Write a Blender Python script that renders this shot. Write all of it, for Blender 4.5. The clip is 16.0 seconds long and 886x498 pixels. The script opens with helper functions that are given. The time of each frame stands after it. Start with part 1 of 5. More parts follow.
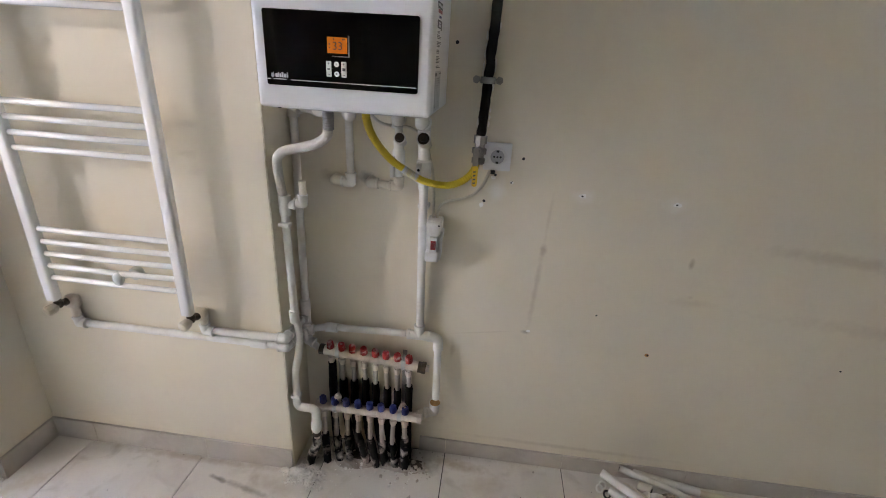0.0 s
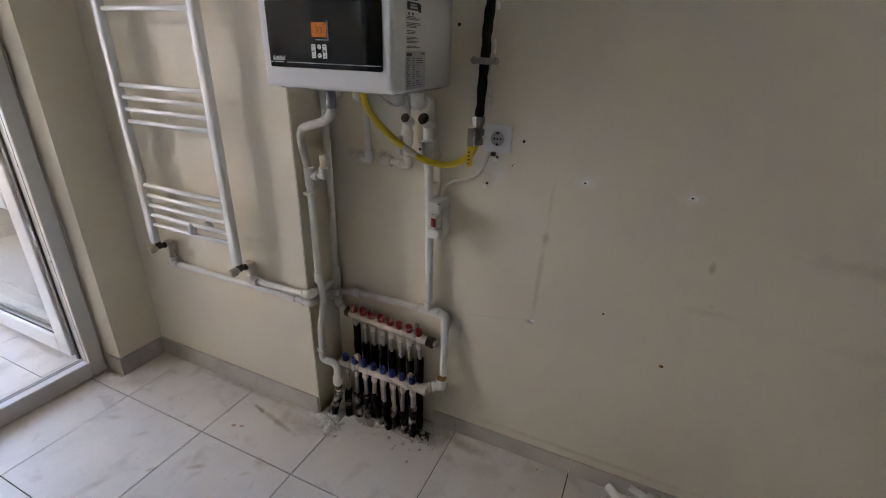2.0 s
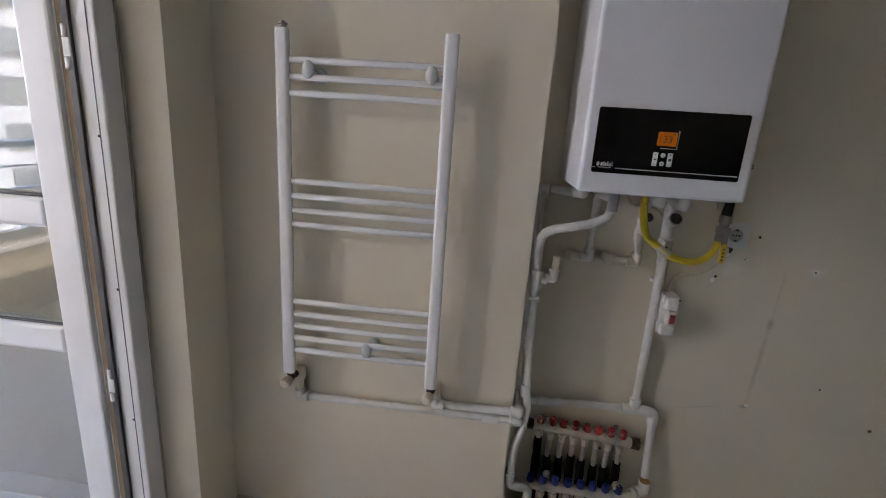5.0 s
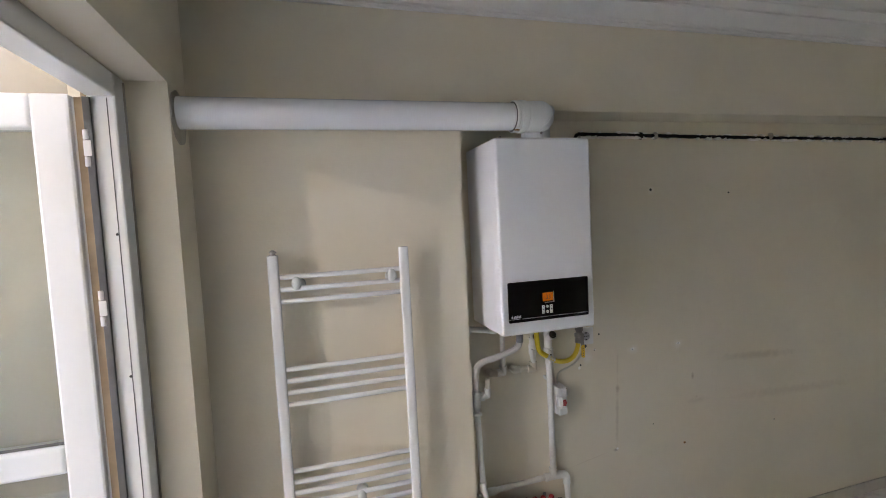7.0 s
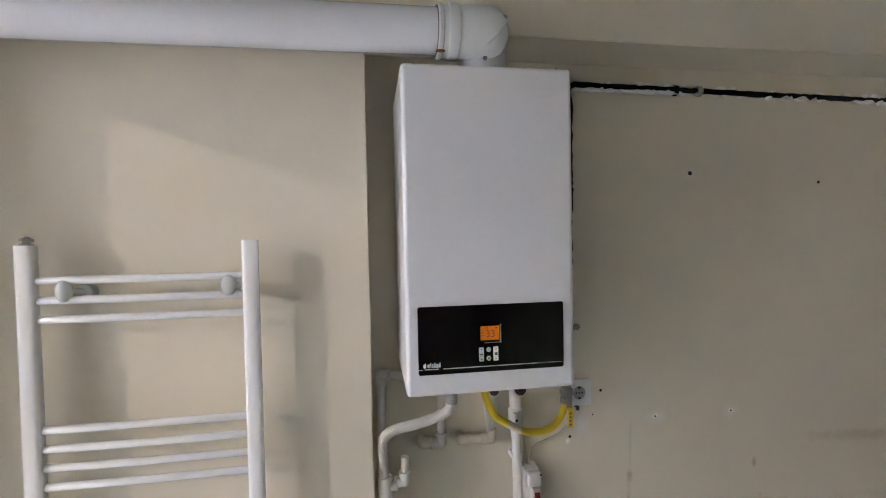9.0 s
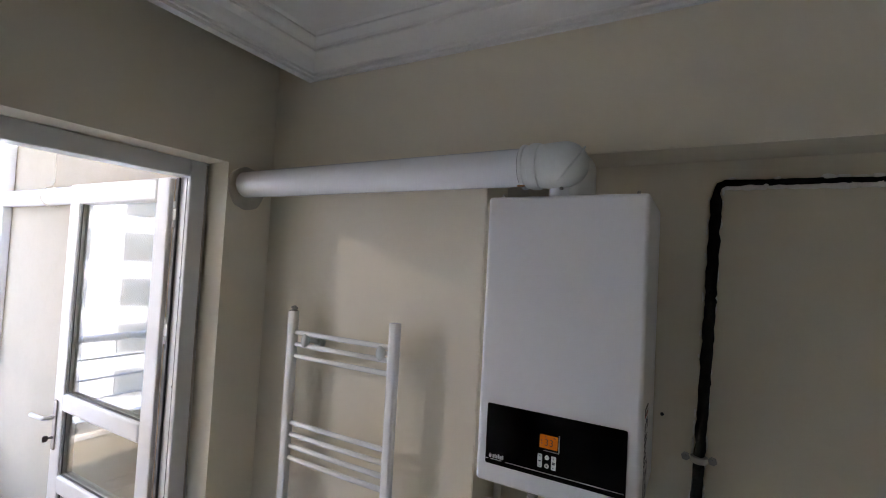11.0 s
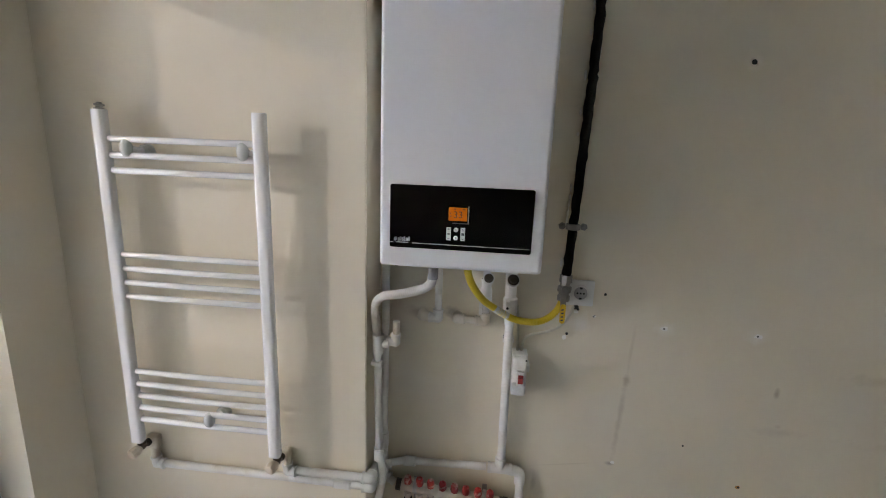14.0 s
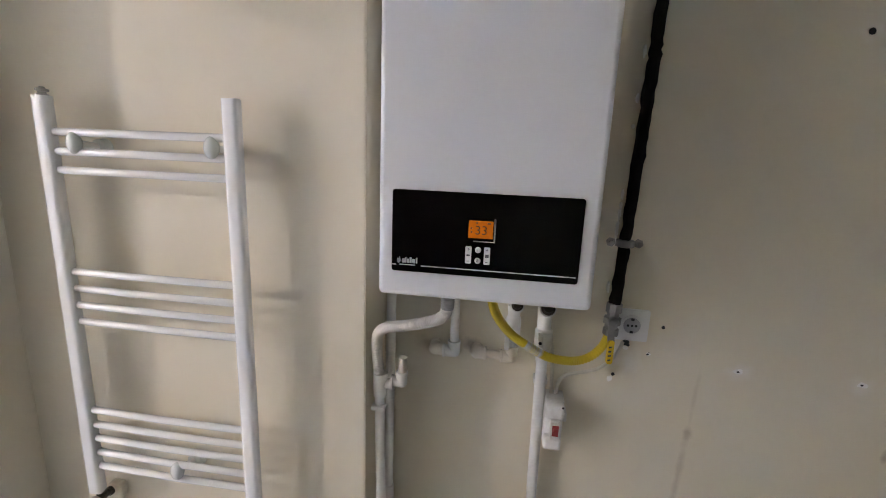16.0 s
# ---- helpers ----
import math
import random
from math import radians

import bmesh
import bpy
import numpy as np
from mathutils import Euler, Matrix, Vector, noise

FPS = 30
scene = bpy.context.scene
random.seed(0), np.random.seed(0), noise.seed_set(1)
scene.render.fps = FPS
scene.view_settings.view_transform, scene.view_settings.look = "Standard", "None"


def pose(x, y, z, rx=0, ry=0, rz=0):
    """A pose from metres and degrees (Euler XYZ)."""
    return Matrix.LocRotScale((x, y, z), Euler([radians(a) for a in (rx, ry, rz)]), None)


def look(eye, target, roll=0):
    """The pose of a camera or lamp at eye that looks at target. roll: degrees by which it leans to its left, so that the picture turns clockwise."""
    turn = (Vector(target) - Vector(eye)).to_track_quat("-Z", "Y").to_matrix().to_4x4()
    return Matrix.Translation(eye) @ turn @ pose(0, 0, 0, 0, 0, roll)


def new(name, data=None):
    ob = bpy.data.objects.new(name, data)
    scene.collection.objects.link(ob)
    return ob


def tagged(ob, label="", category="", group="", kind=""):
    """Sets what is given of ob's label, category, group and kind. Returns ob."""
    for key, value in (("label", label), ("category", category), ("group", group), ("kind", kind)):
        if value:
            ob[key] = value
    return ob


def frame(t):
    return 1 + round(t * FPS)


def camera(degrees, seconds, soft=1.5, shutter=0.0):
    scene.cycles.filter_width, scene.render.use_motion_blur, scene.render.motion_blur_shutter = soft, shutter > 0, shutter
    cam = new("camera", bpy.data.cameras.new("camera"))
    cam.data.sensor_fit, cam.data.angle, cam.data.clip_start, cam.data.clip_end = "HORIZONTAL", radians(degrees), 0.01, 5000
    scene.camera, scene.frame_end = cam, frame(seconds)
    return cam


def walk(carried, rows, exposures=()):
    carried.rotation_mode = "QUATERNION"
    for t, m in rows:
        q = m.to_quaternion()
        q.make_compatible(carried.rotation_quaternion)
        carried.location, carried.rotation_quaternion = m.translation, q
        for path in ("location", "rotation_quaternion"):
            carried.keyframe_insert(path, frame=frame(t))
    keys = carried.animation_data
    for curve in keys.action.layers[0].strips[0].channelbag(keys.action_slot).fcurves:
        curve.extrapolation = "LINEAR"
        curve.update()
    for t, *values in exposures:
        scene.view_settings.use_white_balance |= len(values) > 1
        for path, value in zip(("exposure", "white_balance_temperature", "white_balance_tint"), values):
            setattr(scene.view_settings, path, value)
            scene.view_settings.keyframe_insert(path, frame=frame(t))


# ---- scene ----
cam = camera(88.1, 16.0, 1.0)
PATH = [
    (0, (0.156, 0.056, 1.423), (-0.019, 1.892, 0.65), 3.5),
    (0.5, (0.387, -0.033, 1.316), (-0.026, 1.704, 0.414), 3.8),
    (1, (0.578, 0.066, 1.317), (0.026, 1.747, 0.383), 3.2),
    (1.5, (0.61, 0.091, 1.331), (-0.054, 1.754, 0.44), 2.2),
    (2, (0.594, 0.109, 1.402), (-0.157, 1.778, 0.596), 1.7),
    (2.5, (0.579, 0.109, 1.429), (-0.241, 1.783, 0.704), 1.8),
    (3, (0.495, 0.066, 1.431), (-0.379, 1.74, 0.771), 2.3),
    (3.5, (0.262, -0.034, 1.452), (-0.608, 1.662, 0.846), 3.6),
    (3.9, (0.051, -0.062, 1.455), (-0.758, 1.674, 0.877), 4.8),
    (4, (-0.013, -0.04, 1.45), (-0.789, 1.708, 0.865), 5.0),
    (4.2, (-0.168, 0.021, 1.412), (-0.853, 1.811, 0.84), 5.3),
    (6.3, (-0.975, -0.418, 1.526), (-0.503, 1.471, 1.072), -1.2),
    (6.5, (-1.031, -0.46, 1.563), (-0.531, 1.44, 1.19), -1.8),
    (7, (-1.046, -0.477, 1.742), (-0.508, 1.445, 1.62), -2.9),
    (7.5, (-0.895, -0.302, 1.813), (-0.349, 1.622, 1.825), -2.9),
    (8, (-0.673, -0.123, 1.777), (-0.14, 1.805, 1.809), -2.8),
    (8.5, (-0.589, -0.049, 1.758), (-0.055, 1.878, 1.75), -1.9),
    (9, (-0.463, 0.087, 1.654), (-0.148, 2.061, 1.6), -1.1),
    (9.5, (-0.267, 0.149, 1.686), (-0.438, 2.141, 1.659), -0.7),
    (10, (-0.087, 0.03, 1.836), (-0.743, 1.919, 1.87), 0.5),
    (10.2, (-0.043, 0.007, 1.868), (-0.875, 1.822, 1.988), 2.4),
    (12.3, (0.231, -0.037, 1.805), (-0.787, 1.684, 1.737), 2.3),
    (12.5, (0.182, -0.015, 1.809), (-0.724, 1.765, 1.713), 1.5),
    (13, (0.07, -0.01, 1.783), (-0.506, 1.891, 1.555), 1.0),
    (13.5, (-0.041, -0.108, 1.672), (-0.34, 1.835, 1.304), 1.9),
    (14, (-0.115, 0.019, 1.588), (-0.322, 1.96, 1.152), 2.2),
    (14.5, (-0.201, 0.418, 1.527), (-0.383, 2.347, 1.029), 1.9),
    (15, (-0.228, 0.584, 1.52), (-0.388, 2.509, 1.003), 1.6),
    (15.5, (-0.194, 0.522, 1.548), (-0.335, 2.453, 1.045), 1.4),
    (16, (-0.144, 0.283, 1.574), (-0.431, 2.214, 1.142), 2.3),
]
EXPOSURES = [
    (0.0, 5.99, 7550, 24),
    (0.5, 5.92, 7630, 25),
    (1.0, 5.62, 7560, 24),
    (1.5, 5.29, 7560, 24),
    (2.0, 5.37, 7560, 24),
    (2.5, 5.36, 7560, 23),
    (3.0, 5.22, 7540, 23),
    (3.5, 4.51, 7260, 24),
    (4.0, 4.66, 7180, 24),
    (6.5, 5.39, 7480, 23),
    (7.0, 5.54, 7480, 22),
    (7.5, 5.45, 7480, 23),
    (8.0, 5.72, 7480, 21),
    (9.5, 5.76, 7480, 23),
    (10.0, 5.42, 7430, 23),
    (12.5, 5.02, 7080, 23),
    (13.0, 5.18, 7330, 22),
    (13.5, 5.64, 7480, 21),
    (14.0, 5.72, 7480, 21),
    (15.0, 5.68, 7480, 23),
    (16.0, 5.76, 7610, 24),
]
walk(cam, [(t, look(eye, target, roll)) for t, eye, target, roll in PATH], EXPOSURES)

# ---- world and sun ----
world = bpy.data.worlds.new("world")
scene.world = world
world.use_nodes = True
wn = world.node_tree.nodes
sky = wn.new("ShaderNodeTexSky")
sky.sky_type, sky.sun_disc = "NISHITA", False
sky.sun_elevation, sky.sun_rotation = radians(49), radians(72)
sky.air_density, sky.dust_density = 1.0, 1.5
wn["Background"].inputs["Strength"].default_value = 0.13
world.node_tree.links.new(sky.outputs["Color"], wn["Background"].inputs["Color"])
sun = new("sun", bpy.data.lights.new("sun", "SUN"))
sun.data.energy, sun.data.angle, sun.data.color = 0.25, radians(0.5), (1.0, 0.94, 0.85)
sun.matrix_world = look((9, 3, 11), (0, 0, 0))
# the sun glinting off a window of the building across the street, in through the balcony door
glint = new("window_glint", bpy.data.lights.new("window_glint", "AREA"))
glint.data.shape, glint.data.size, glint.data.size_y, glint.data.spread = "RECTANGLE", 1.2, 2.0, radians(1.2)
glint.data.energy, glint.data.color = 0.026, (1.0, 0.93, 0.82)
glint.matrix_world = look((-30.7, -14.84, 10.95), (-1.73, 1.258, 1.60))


# ---- materials ----
def mat(name, base, rough=0.5, metal=0.0, var=0.06, scale=8.0, bump=0.0, bump_scale=60.0, stain=None, stain_amount=0.0, stain_scale=2.5, coat=0.0, spec=0.5, fine=0.03, rand=0.0, stain_at=(0.50, 0.68), spots=()):
    """A surface with a base colour, slow and fine variation, optional stains and relief."""
    m = bpy.data.materials.new(name)
    m.use_nodes = True
    nt = m.node_tree
    n, lk = nt.nodes, nt.links
    b = n["Principled BSDF"]
    b.inputs["Roughness"].default_value = rough
    b.inputs["Metallic"].default_value = metal
    b.inputs["Coat Weight"].default_value = coat
    b.inputs["Specular IOR Level"].default_value = spec
    geo = n.new("ShaderNodeNewGeometry")

    def noise_tex(sc, detail=4.0, dist=0.0):
        t = n.new("ShaderNodeTexNoise")
        t.inputs["Scale"].default_value, t.inputs["Detail"].default_value = sc, detail
        t.inputs["Distortion"].default_value = dist
        lk.new(geo.outputs["Position"], t.inputs["Vector"])
        return t

    def mix(a, bcol, fac, kind="MIX"):
        x = n.new("ShaderNodeMix")
        x.data_type, x.blend_type = "RGBA", kind
        for s, v in ((6, a), (7, bcol)):
            if hasattr(v, "is_linked"):
                lk.new(v, x.inputs[s])
            else:
                x.inputs[s].default_value = (*v, 1)
        if hasattr(fac, "is_linked"):
            lk.new(fac, x.inputs[0])
        else:
            x.inputs[0].default_value = fac
        return x.outputs[2]

    def ramp(src, lo, hi, top=1.0):
        r = n.new("ShaderNodeMapRange")
        r.inputs[1].default_value, r.inputs[2].default_value, r.inputs[4].default_value = lo, hi, top
        lk.new(src, r.inputs[0])
        return r.outputs[0]

    slow, quick = noise_tex(scale), noise_tex(scale * 14, 3.0)
    dark = tuple(c * (1 - 2 * var) for c in base)
    light = tuple(min(1, c * (1 + var)) for c in base)
    col = mix(dark, light, ramp(slow.outputs["Fac"], 0.3, 0.7))
    col = mix(col, tuple(c * 0.8 for c in base), ramp(quick.outputs["Fac"], 0.5, 0.8, fine * 6))
    if rand:
        oi = n.new("ShaderNodeObjectInfo")
        col = mix(col, tuple(c * (1 - rand) for c in base), ramp(oi.outputs["Random"], 0.0, 1.0, 0.6))
    if stain:
        st = noise_tex(stain_scale, 6.0, 0.6)
        f = ramp(st.outputs["Fac"], *stain_at, stain_amount)
        col = mix(col, stain, f)
        rr = n.new("ShaderNodeMapRange")
        rr.inputs[3].default_value, rr.inputs[4].default_value = rough, min(1, rough + 0.3)
        lk.new(f, rr.inputs[0])
        lk.new(rr.outputs[0], b.inputs["Roughness"])
    if spots:
        wobble = noise_tex(38.0, 5.0)
    for at, size, turn, tone, amount in spots:
        place = n.new("ShaderNodeMapping")
        place.vector_type = "TEXTURE"
        place.inputs["Location"].default_value, place.inputs["Scale"].default_value = at, size
        place.inputs["Rotation"].default_value = turn
        lk.new(geo.outputs["Position"], place.inputs["Vector"])
        far, rough_edge = n.new("ShaderNodeVectorMath"), n.new("ShaderNodeMath")
        far.operation = "LENGTH"
        lk.new(place.outputs["Vector"], far.inputs[0])
        rough_edge.operation, rough_edge.inputs[1].default_value = "MULTIPLY_ADD", 1.1
        lk.new(wobble.outputs["Fac"], rough_edge.inputs[0])
        lk.new(far.outputs["Value"], rough_edge.inputs[2])
        f = ramp(rough_edge.outputs[0], 1.45, 0.72, amount)
        col = mix(col, tone, f)
    lk.new(col, b.inputs["Base Color"])
    if bump:
        bt = noise_tex(bump_scale, 5.0)
        bp = n.new("ShaderNodeBump")
        bp.inputs["Strength"].default_value, bp.inputs["Distance"].default_value = bump, 0.004
        lk.new(bt.outputs["Fac"], bp.inputs["Height"])
        lk.new(bp.outputs["Normal"], b.inputs["Normal"])
    return m


def glow(name, colour, strength):
    m = bpy.data.materials.new(name)
    m.use_nodes = True
    b = m.node_tree.nodes["Principled BSDF"]
    b.inputs["Base Color"].default_value = (*colour, 1)
    b.inputs["Emission Color"].default_value = (*colour, 1)
    b.inputs["Emission Strength"].default_value = strength
    b.inputs["Roughness"].default_value = 0.15
    return m


def pane_glass(name, tint, least=0.045, steep=5.0):
    m = bpy.data.materials.new(name)
    m.use_nodes = True
    n, lk = m.node_tree.nodes, m.node_tree.links
    n.remove(n["Principled BSDF"])
    tr, gl, lw, mx = (n.new("ShaderNode" + k) for k in ("BsdfTransparent", "BsdfGlossy", "LayerWeight", "MixShader"))
    tr.inputs["Color"].default_value = (*tint, 1)
    gl.inputs["Roughness"].default_value = 0.0
    lw.inputs["Blend"].default_value = 0.5
    power, gain = n.new("ShaderNodeMath"), n.new("ShaderNodeMath")
    power.operation, power.inputs[1].default_value = "POWER", steep
    gain.operation, gain.inputs[1].default_value, gain.inputs[2].default_value = "MULTIPLY_ADD", 0.9 - least, least
    lk.new(lw.outputs["Facing"], power.inputs[0])
    lk.new(power.outputs[0], gain.inputs[0])
    lk.new(gain.outputs[0], mx.inputs[0])
    lk.new(tr.outputs[0], mx.inputs[1])
    lk.new(gl.outputs[0], mx.inputs[2])
    lk.new(mx.outputs[0], n["Material Output"].inputs["Surface"])
    return m


CHALK = (0.86, 0.84, 0.80)
GRIME_AND_SHADE, SOOT, OCHRE = (0.40, 0.31, 0.21), (0.17, 0.14, 0.11), (0.50, 0.38, 0.22)


def on_wall(x, z, rx, rz, tone, amount, lean=0.0):
    return (x, 1.43, z), (rx, 0.3, rz), (0, lean, 0), tone, amount


def on_floor(x, y, rx, ry, turn, tone, amount):
    return (x, y, 0), (rx, ry, 0.2), (0, 0, turn), tone, amount


PIPE_MARKS = [on_wall(-0.345, 1.056, 0.045, 0.026, GRIME_AND_SHADE, 0.5), on_wall(-0.225, 1.062, 0.035, 0.028, SOOT, 0.5), on_wall(0.800, 0.873, 0.013, 0.026, GRIME_AND_SHADE, 0.6),
              # the chase near x 0.34: a real mark, its edge shadow painted in too
              on_wall(0.824, 0.760, 0.016, 0.012, GRIME_AND_SHADE, 0.25), on_wall(0.344, 0.875, 0.016, 0.030, GRIME_AND_SHADE, 0.45), on_wall(0.339, 0.74, 0.013, 0.22, GRIME_AND_SHADE, 0.34, 0.04),
              on_wall(0.348, 0.98, 0.008, 0.10, GRIME_AND_SHADE, 0.20, 0.04), on_wall(0.326, 0.566, 0.020, 0.010, SOOT, 0.5), on_wall(0.18, 0.545, 0.15, 0.004, GRIME_AND_SHADE, 0.22, -0.17)]
# beside the elbow and behind the manifold: stain and soft shade painted together
WALL_MARKS = PIPE_MARKS + [on_wall(0.080, 0.46, 0.012, 0.05, GRIME_AND_SHADE, 0.35), on_wall(0.05, 0.20, 0.06, 0.12, GRIME_AND_SHADE, 0.28), on_wall(-0.20, 0.12, 0.22, 0.10, GRIME_AND_SHADE, 0.4),
              on_wall(1.25, 0.93, 0.36, 0.028, GRIME_AND_SHADE, 0.32, 0.06), on_wall(1.50, 0.70, 0.55, 0.035, GRIME_AND_SHADE, 0.20, 0.05), on_wall(0.83, 0.74, 0.09, 0.02, GRIME_AND_SHADE, 0.20), on_wall(0.55, 0.075, 0.50, 0.014, GRIME_AND_SHADE, 0.3), on_wall(0.178, 1.06, 0.040, 0.055, CHALK, 0.55), on_wall(0.438, 1.058, 0.045, 0.030, CHALK, 0.45), on_wall(0.713, 1.056, 0.045, 0.030, CHALK, 0.45),
              on_wall(0.567, 1.842, 0.035, 0.025, CHALK, 0.4)]
RUSTY, DUSTY = (0.42, 0.17, 0.02), (0.66, 0.62, 0.56)
SMEARS = [on_floor(-0.712, 1.166, 0.060, 0.013, -0.22, SOOT, 0.85), on_floor(-0.60, 1.143, 0.17, 0.017, -0.21, SOOT, 0.55), on_floor(-0.50, 1.170, 0.15, 0.05, -0.2, GRIME_AND_SHADE, 0.4),
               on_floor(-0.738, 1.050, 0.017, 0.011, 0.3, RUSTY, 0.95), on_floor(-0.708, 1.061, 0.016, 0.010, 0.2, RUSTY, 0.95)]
STAINS = [on_floor(-1.480, 1.040, 0.075, 0.018, 0, GRIME_AND_SHADE, 0.8), on_floor(-1.528, 0.93, 0.016, 0.16, 0, GRIME_AND_SHADE, 0.7), on_floor(-0.897, 0.971, 0.016, 0.014, 0, OCHRE, 0.7), on_floor(-0.699, 0.845, 0.048, 0.016, 0.5, GRIME_AND_SHADE, 0.65), on_floor(-0.838, 0.762, 0.026, 0.012, 0.9, GRIME_AND_SHADE, 0.65),
               on_floor(-0.150, 0.94, 0.085, 0.024, 0.95, GRIME_AND_SHADE, 0.6), on_floor(-0.289, 0.815, 0.06, 0.022, 0.6, GRIME_AND_SHADE, 0.5), on_floor(0.045, 0.856, 0.07, 0.035, 0.3, OCHRE, 0.55),
               on_floor(-0.40, 0.74, 0.05, 0.016, 0.4, GRIME_AND_SHADE, 0.4), on_floor(-0.52, 0.90, 0.03, 0.012, 0.7, GRIME_AND_SHADE, 0.4), on_floor(-1.02, 0.86, 0.05, 0.016, 0.8, GRIME_AND_SHADE, 0.35)]
DUST_AND_STRIP = [on_floor(-1.206, 0.867, 0.06, 0.02, 0.4, GRIME_AND_SHADE, 0.4), on_floor(0.450, 1.168, 0.095, 0.034, 0.15, OCHRE, 0.75), on_floor(0.661, 1.080, 0.014, 0.03, 0.1, SOOT, 0.5),
               on_floor(0.14, 1.37, 0.15, 0.035, -0.1, GRIME_AND_SHADE, 0.7), on_floor(0.02, 1.34, 0.09, 0.045, 0, SOOT, 0.55), on_floor(-0.22, 1.27, 0.24, 0.05, 0, DUSTY, 0.6), on_floor(0.25, 1.30, 0.12, 0.05, 0.2, GRIME_AND_SHADE, 0.3),
               # the last entry is a darker strip along the foot of the pier
               on_floor(-0.41, 1.20, 0.08, 0.06, 0, DUSTY, 0.8), on_floor(-1.36, 1.03, 0.13, 0.06, 0.6, OCHRE, 0.45), on_floor(-0.85, 1.238, 0.46, 0.024, 0, GRIME_AND_SHADE, 0.55)]
FLOOR_MARKS = SMEARS + STAINS + DUST_AND_STRIP
PAINT = mat("cream_wall_paint", (0.77, 0.70, 0.56), 0.55, var=0.03, scale=1.3, bump=0.10, bump_scale=90, stain=(0.56, 0.49, 0.37), stain_amount=0.14, stain_scale=1.7, fine=0.02, spots=WALL_MARKS)
BALCONY = mat("cream_balcony_plaster", (0.44, 0.395, 0.32), 0.8, var=0.04, scale=2.2, bump=0.25, bump_scale=120, stain=(0.40, 0.34, 0.25), stain_amount=0.25)
CEIL = mat("white_ceiling_paint", (0.78, 0.77, 0.74), 0.8, var=0.02, scale=2, bump=0.06)
PLASTER = mat("white_cornice_plaster", (0.80, 0.79, 0.76), 0.6, var=0.02, scale=4)
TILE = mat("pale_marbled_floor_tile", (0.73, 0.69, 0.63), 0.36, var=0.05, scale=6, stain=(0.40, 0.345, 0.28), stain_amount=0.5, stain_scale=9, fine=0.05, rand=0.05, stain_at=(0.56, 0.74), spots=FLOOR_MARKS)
GROUT = mat("dark_grey_grout", (0.05, 0.046, 0.042), 0.9, var=0.15, scale=20, bump=0.3)
SKIRT = mat("grey_ceramic_skirting", (0.55, 0.50, 0.44), 0.45, var=0.06, scale=5, stain=(0.26, 0.22, 0.18), stain_amount=0.35, stain_scale=6, rand=0.08)
UPVC = mat("white_upvc", (0.74, 0.74, 0.73), 0.28, var=0.015, scale=3, stain=(0.55, 0.50, 0.42), stain_amount=0.12, stain_scale=5, fine=0.01)
GASKET = mat("grey_rubber_gasket", (0.10, 0.10, 0.10), 0.6, var=0.1, scale=10)
RAIL_METAL = mat("bluish_painted_metal", (0.42, 0.50, 0.60), 0.4, metal=0.3, var=0.05, scale=6)
ENAMEL = mat("white_enamel_radiator", (0.84, 0.84, 0.83), 0.22, var=0.01, scale=5, fine=0.01, coat=0.3)
KNOB = mat("greenish_white_knob_plastic", (0.66, 0.69, 0.66), 0.25, var=0.01, scale=6, fine=0.01)
CASING = mat("white_coated_sheet_steel", (0.80, 0.798, 0.80), 0.32, var=0.01, scale=3, bump=0.03, bump_scale=400, fine=0.01)
GLOSS_BLACK = mat("glossy_black_panel", (0.003, 0.003, 0.0035), 0.05, var=0.1, scale=3, fine=0.0, spec=0.28)
FLUE = mat("white_flue_coating", (0.80, 0.81, 0.83), 0.13, var=0.015, scale=4, fine=0.01)
FLUE_ELBOW = mat("grey_white_cast_elbow", (0.73, 0.75, 0.735), 0.35, var=0.03, scale=6)
PPR = mat("white_polypropylene_pipe", (0.78, 0.77, 0.73), 0.4, var=0.03, scale=9, stain=(0.47, 0.39, 0.28), stain_amount=0.34, stain_scale=9)
PPR_OLD = mat("yellowed_polypropylene", (0.71, 0.65, 0.54), 0.45, var=0.05, scale=12, stain=(0.46, 0.31, 0.18), stain_amount=0.4, stain_scale=14)
HOSE = mat("grey_ribbed_hose", (0.60, 0.57, 0.53), 0.5, var=0.04, scale=9, stain=(0.35, 0.31, 0.27), stain_amount=0.2)
HOSE_DARK = mat("dark_grey_ribbed_hose", (0.25, 0.25, 0.26), 0.5, var=0.06, scale=9)
YELLOW = mat("yellow_gas_hose", (0.72, 0.52, 0.03), 0.35, var=0.05, scale=14, fine=0.05)
YELLOW_TAG = mat("yellow_lever_plastic", (0.80, 0.50, 0.02), 0.4, var=0.04, scale=20)
BLACK_PIPE = mat("black_wrapped_gas_pipe", (0.014, 0.012, 0.010), 0.7, var=0.3, scale=30, bump=0.6, bump_scale=70, spec=0.2)
STEEL = mat("dull_steel", (0.36, 0.34, 0.32), 0.42, metal=1.0, var=0.08, scale=30)
NICKEL = mat("nickel_plated_brass", (0.72, 0.64, 0.55), 0.36, metal=0.6, var=0.08, scale=25, stain=(0.40, 0.33, 0.26), stain_amount=0.4, stain_scale=18)
BRASS_DARK = mat("tarnished_brass", (0.11, 0.09, 0.07), 0.45, metal=0.7, var=0.2, scale=40)
RED = mat("red_valve_cap", (0.45, 0.03, 0.025), 0.45, var=0.12, scale=40, stain=(0.75, 0.62, 0.58), stain_amount=0.85, stain_scale=38)
BLUE = mat("blue_valve_cap", (0.02, 0.04, 0.20), 0.45, var=0.12, scale=40)
